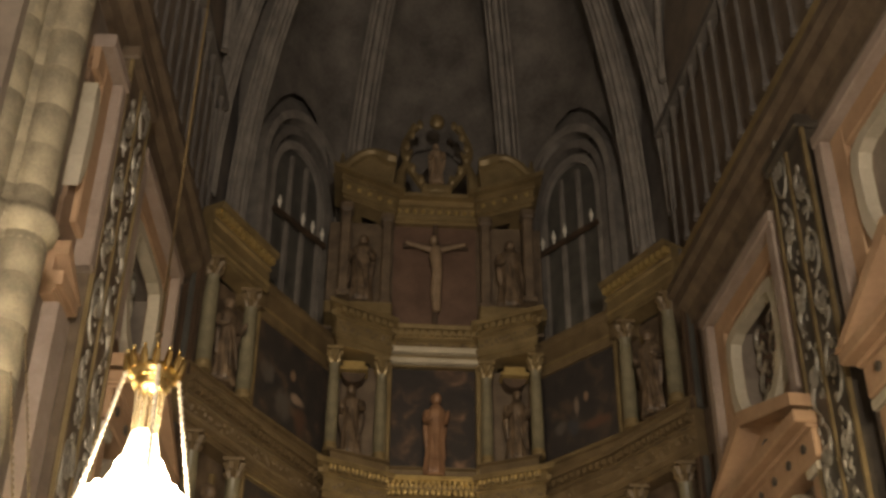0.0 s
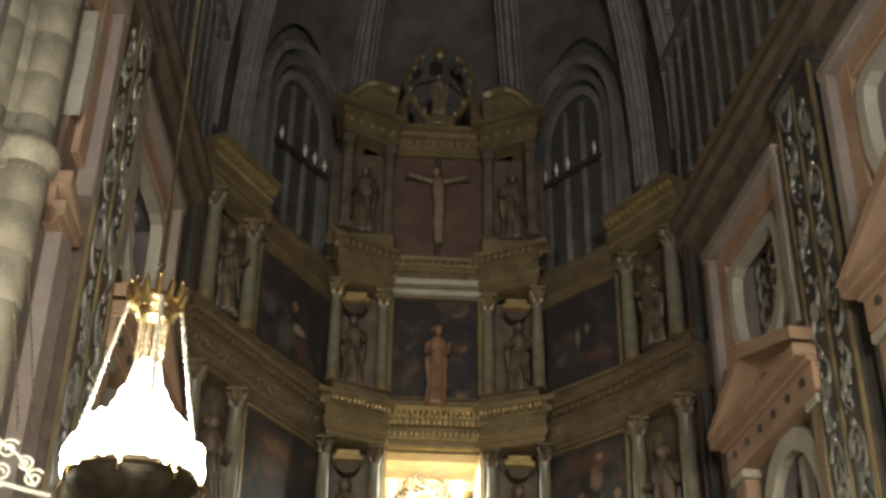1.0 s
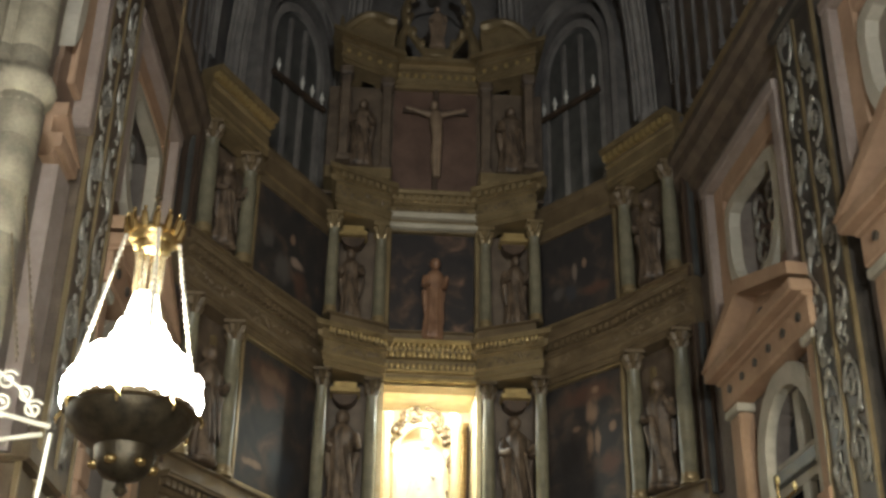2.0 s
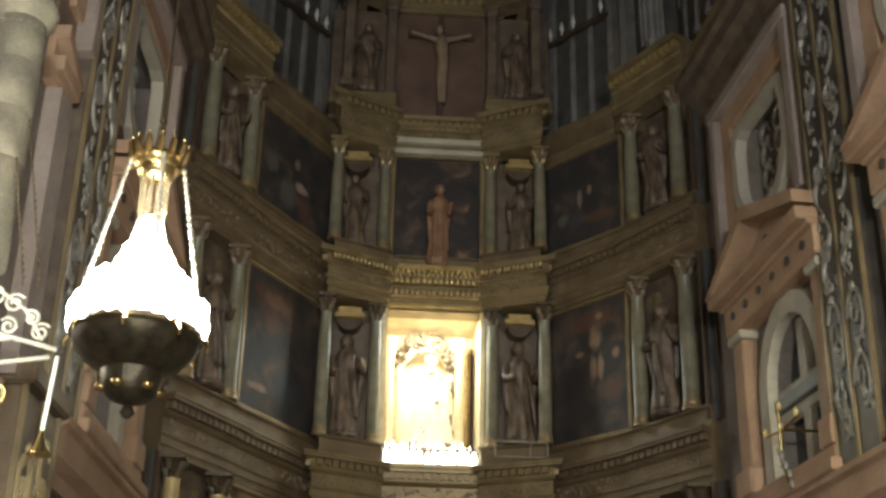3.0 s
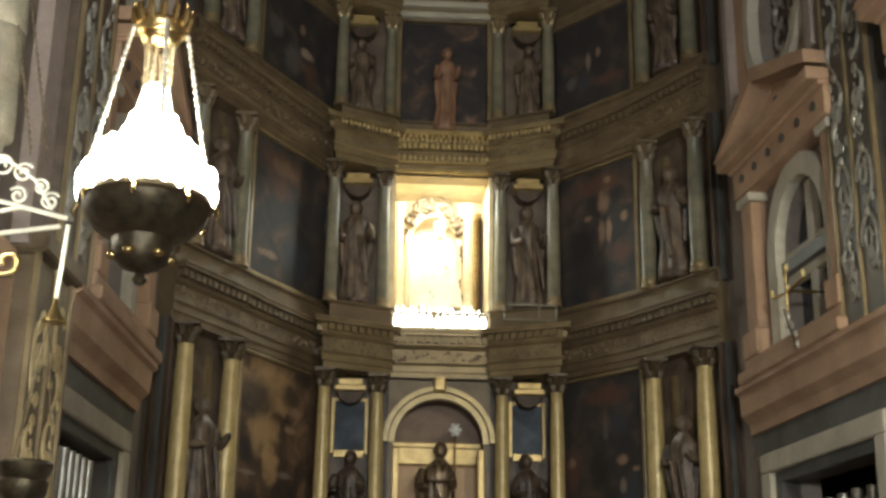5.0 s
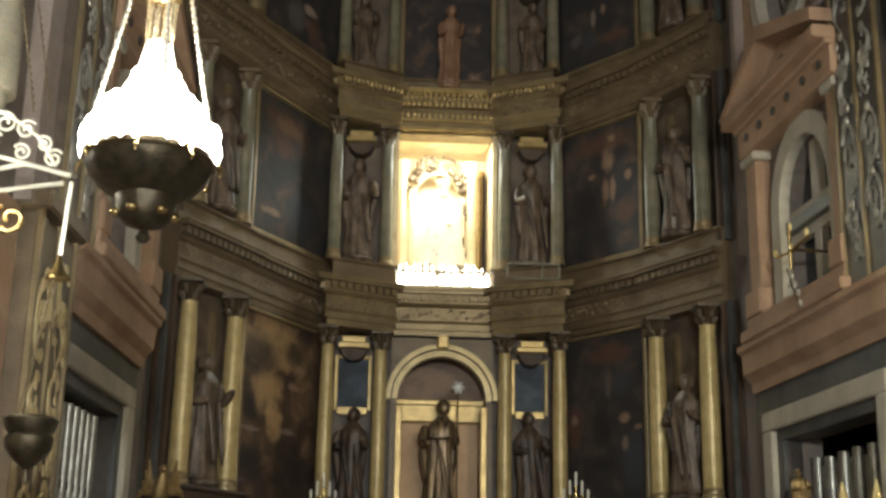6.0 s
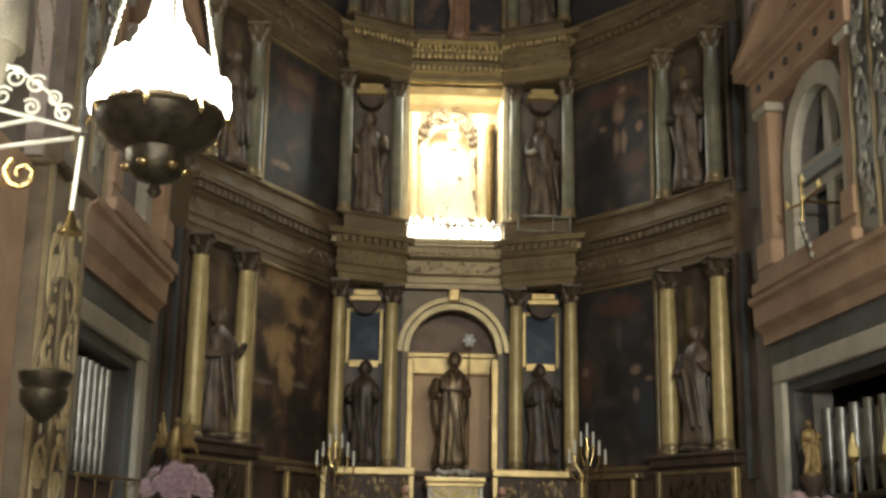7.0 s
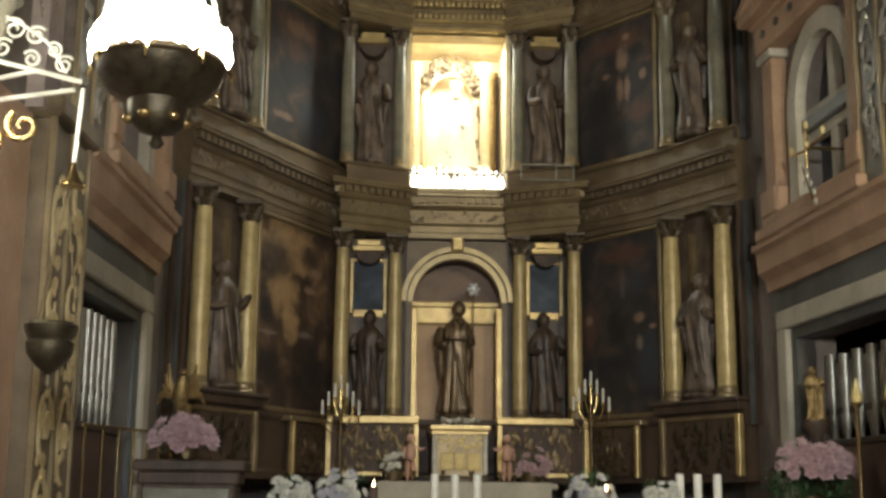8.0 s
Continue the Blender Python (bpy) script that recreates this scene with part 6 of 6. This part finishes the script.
box(bm, -2.58, -1.66, 12.95, 13.0, 0.9, 1.66, None, 0.008)
part("panel", bm, GREYCOL, lec, "pale grey front panel")
bouquet(-2.18, 13.2, 1.96, 0.34, 0.36, ("pink",), 44, "rounded heap of pink flowers on a dark stand", 91)
g = thing("winged_carving", (-2.4, 14.0, 0.72), "gilded winged carving on a slim pedestal", "carving")
bm = B()
lathe(bm, [(0.2, 0.72), (0.18, 0.8), (0.05, 0.9), (0.05, 2.3), (0.12, 2.45), (0.14, 2.52)], 14, Matrix.Translation((-2.4, 14.0, 0)))
part("pedestal", bm, DARKWOOD, g, smooth=True)
bm = B()
tube(bm, [(-2.4, 14.0, 2.52), (-2.4, 13.96, 2.7), (-2.38, 13.92, 2.85), (-2.36, 13.88, 2.95)], [0.05, 0.1, 0.08, 0.04], 10)
ball(bm, (-2.36, 13.86, 2.98), 0.05, None, 2)
for s in (-1, 1):
    for k in range(5):
        tube(bm, [(-2.4 + s * 0.05, 14.0, 2.72), (-2.4 + s * (0.13 + 0.025 * k), 14.02, 2.85 - 0.03 * k), (-2.4 + s * (0.16 + 0.03 * k), 14.03, 3.10 - 0.12 * k)], [0.035, 0.04, 0.012], 6)
part("bird", bm, GOLDDARK, g, "gilded spread wings", True)

# right: pink flowers on a stand, tall candlesticks
std = thing("flower_stand", (4.67, 13.1, 0.72), "dark wooden stand for flowers", "stand")
bm = B()
box(bm, 4.4, 4.94, 12.9, 13.4, 1.42, 1.5, None, 0.02)
part("top", bm, DARKWOOD, std)
bm = B()
box(bm, 4.5, 4.84, 13.0, 13.3, 0.72, 1.42, None, 0.02)
part("body", bm, DARKWOOD, std)
bouquet(4.66, 13.1, 1.5, 0.46, 0.36, ("pink",), 60, "large rounded arrangement of pink flowers with green leaves", 95, 700, 0.24)
for x, y in ((5.0, 12.5), (5.2, 12.1)):
    c = thing("processional_candlestick", (x, y, 0.72), "tall slim brass candlestick with a flame-shaped head", "candlestick", "tall candlesticks")
    bm = B()
    lathe(bm, [(0.13, 0.72), (0.11, 0.78), (0.03, 0.84), (0.022, 2.55), (0.045, 2.58), (0.06, 2.62)], 12, Matrix.Translation((x, y, 0)))
    part("shaft", bm, BRASS, c, smooth=True)
    bm = B()
    lathe(bm, [(0.05, 2.62), (0.065, 2.68), (0.04, 2.76), (0.008, 2.88)], 12, Matrix.Translation((x, y, 0)))
    part("head", bm, BRIGHTGOLD, c, "polished flame-shaped head", True)


# organ pipes in the doorways
def organ(M, y, u0, u1, top, zf, n, label):
    o = thing("organ", M @ Vector(((u0 + u1) / 2, y, 0.72)), label, "organ")
    bm = B()
    box(bm, u0 - 0.12, u1 + 0.12, y - 0.5, y + 0.06, 0.72, zf, M, 0.02)
    case = part("case", bm, REDPANEL, o, "reddish wooden case")
    bm = B()
    box(bm, u0 - 0.14, u1 + 0.14, y - 0.1, y + 0.1, zf - 0.06, zf + 0.02, M, 0.015)
    part("moulding", bm, DARKWOOD, case)
    rng = random.Random(n)
    for k in range(n):
        u = u0 + (u1 - u0) * (k + 0.5) / n
        r = 0.40 * (u1 - u0) / n
        z = top - 0.10 * (k % 2) + rng.uniform(-0.02, 0.02)
        q = M @ Matrix.Translation((u, y - 0.05 * (k % 2), 0))
        bm = B()
        lathe(bm, [(r * 0.3, zf), (r, zf + 0.3), (r, z), (r * 0.8, z), (r * 0.8, z - 0.05)], 12, q)
        p = part("pipe", bm, PIPE, o, "tin organ pipe", True)
        bm = B()
        box(bm, -r * 0.5, r * 0.5, r * 0.9, r * 1.06, zf + 0.32, zf + 0.4, q)
        part("mouth", bm, BLACKPANEL, p, "dark pipe mouth")


organ(LW, -0.12, 2.55, 4.35, 3.5, 2.3, 15, "organ with slim tin pipes in a dark doorway")
organ(RW, -0.32, 1.5, 3.7, 3.36, 2.3, 12, "organ with tin pipes in a dark doorway")
rl = thing("brass_rail", LW @ Vector((2.6, 0.2, 0.72)), "thin brass rail on posts before the organ", "rail")
bm = B()
tube(bm, [(0.7, 0.2, 2.36), (4.6, 0.2, 2.24)], 0.018, 8, LW)
part("bar", bm, BRASS, rl)
for k in range(7):
    u = 0.8 + 0.62 * k
    bm = B()
    tube(bm, [(u, 0.2, 0.72), (u, 0.2, 2.36 - 0.031 * (u - 0.7))], 0.013, 6, LW)
    part("post", bm, BRASS, rl)
bm = figure(0.62, 77, 0.9, 0.4)
p = RW @ Vector((2.42, 0.12, 2.52))
bm.transform(pose(p.x, p.y, p.z + 0.03))
solo("gilded_statuette", bm, GOLDDARK, p, "small bright gilded statuette on a pedestal", "statue", smooth=True)
post("pedestal", p.x, p.y, 0.72, 2.52, ((0.2, 0), (0.18, 0.04), (0.08, 0.1), (0.08, 0.9), (0.16, 0.97), (0.16, 1.0)), DARKWOOD, "slim dark wooden pedestal under a statuette", "pedestal")

# brass sconce in the arched window
sc = thing("wall_sconce", RW @ Vector((3.05, 0.05, 5.6)), "small brass sconce with crystal drops before the window", "sconce")
S = RW @ Matrix.Translation((3.05, 0, 0))
bm = B()
tube(bm, [(0, -0.15, 5.75), (0, 0.35, 5.75)], 0.02, 8, S)
tube(bm, [(-0.45, 0.33, 5.78), (0, 0.36, 5.72), (0.45, 0.33, 5.78)], 0.018, 8, S)
tube(bm, [(0, 0.36, 5.5), (0, 0.36, 5.98)], 0.022, 8, S)
part("frame", bm, BRASS, sc, smooth=True)
for u, z in ((-0.45, 5.78), (0.45, 5.78), (0, 5.98), (0, 5.74)):
    bm = B()
    lathe(bm, [(0.012, z), (0.03, z + 0.03), (0.028, z + 0.07), (0.004, z + 0.11)], 8, S @ Matrix.Translation((u, 0.35, 0)))
    part("bulb", bm, BRIGHTGOLD, sc, "small polished candle cup")
for u, z in ((0.0, 5.42), (0.08, 5.3), (0.16, 5.18), (-0.05, 5.34), (0.2, 5.05)):
    bm = B()
    ball(bm, (u, 0.36, z), 0.035, S, 2, (0.8, 0.8, 1.5))
    part("crystal_drop", bm, SILVER, sc, smooth=True)
bm = B()
tube(bm, [(-0.12, 0.36, 5.55), (-0.02, 0.36, 5.35), (0.18, 0.36, 5.0)], 0.01, 6, S)
part("chain", bm, BRASS, sc)


# ---- depth of the plan, and the step up to the sanctuary ----
STEP = 0.2  # its floor lies this much above the furnishings' datum
plan = Matrix.Diagonal((1, PACE, 1, 1))
for ob in [o for o in scene.objects if o.parent is None and o.type in ("MESH", "EMPTY")]:
    rise = STEP * (0.35 if ob.location.y < 14.5 else 1.0) if 11.8 < ob.location.y < 18.6 and ob.location.z < 2.6 and ob.get("kind") != "structure" and ob is not ALT else 0.0
    ob.matrix_world = Matrix.Translation((0, 0, rise)) @ plan @ ob.matrix_basis
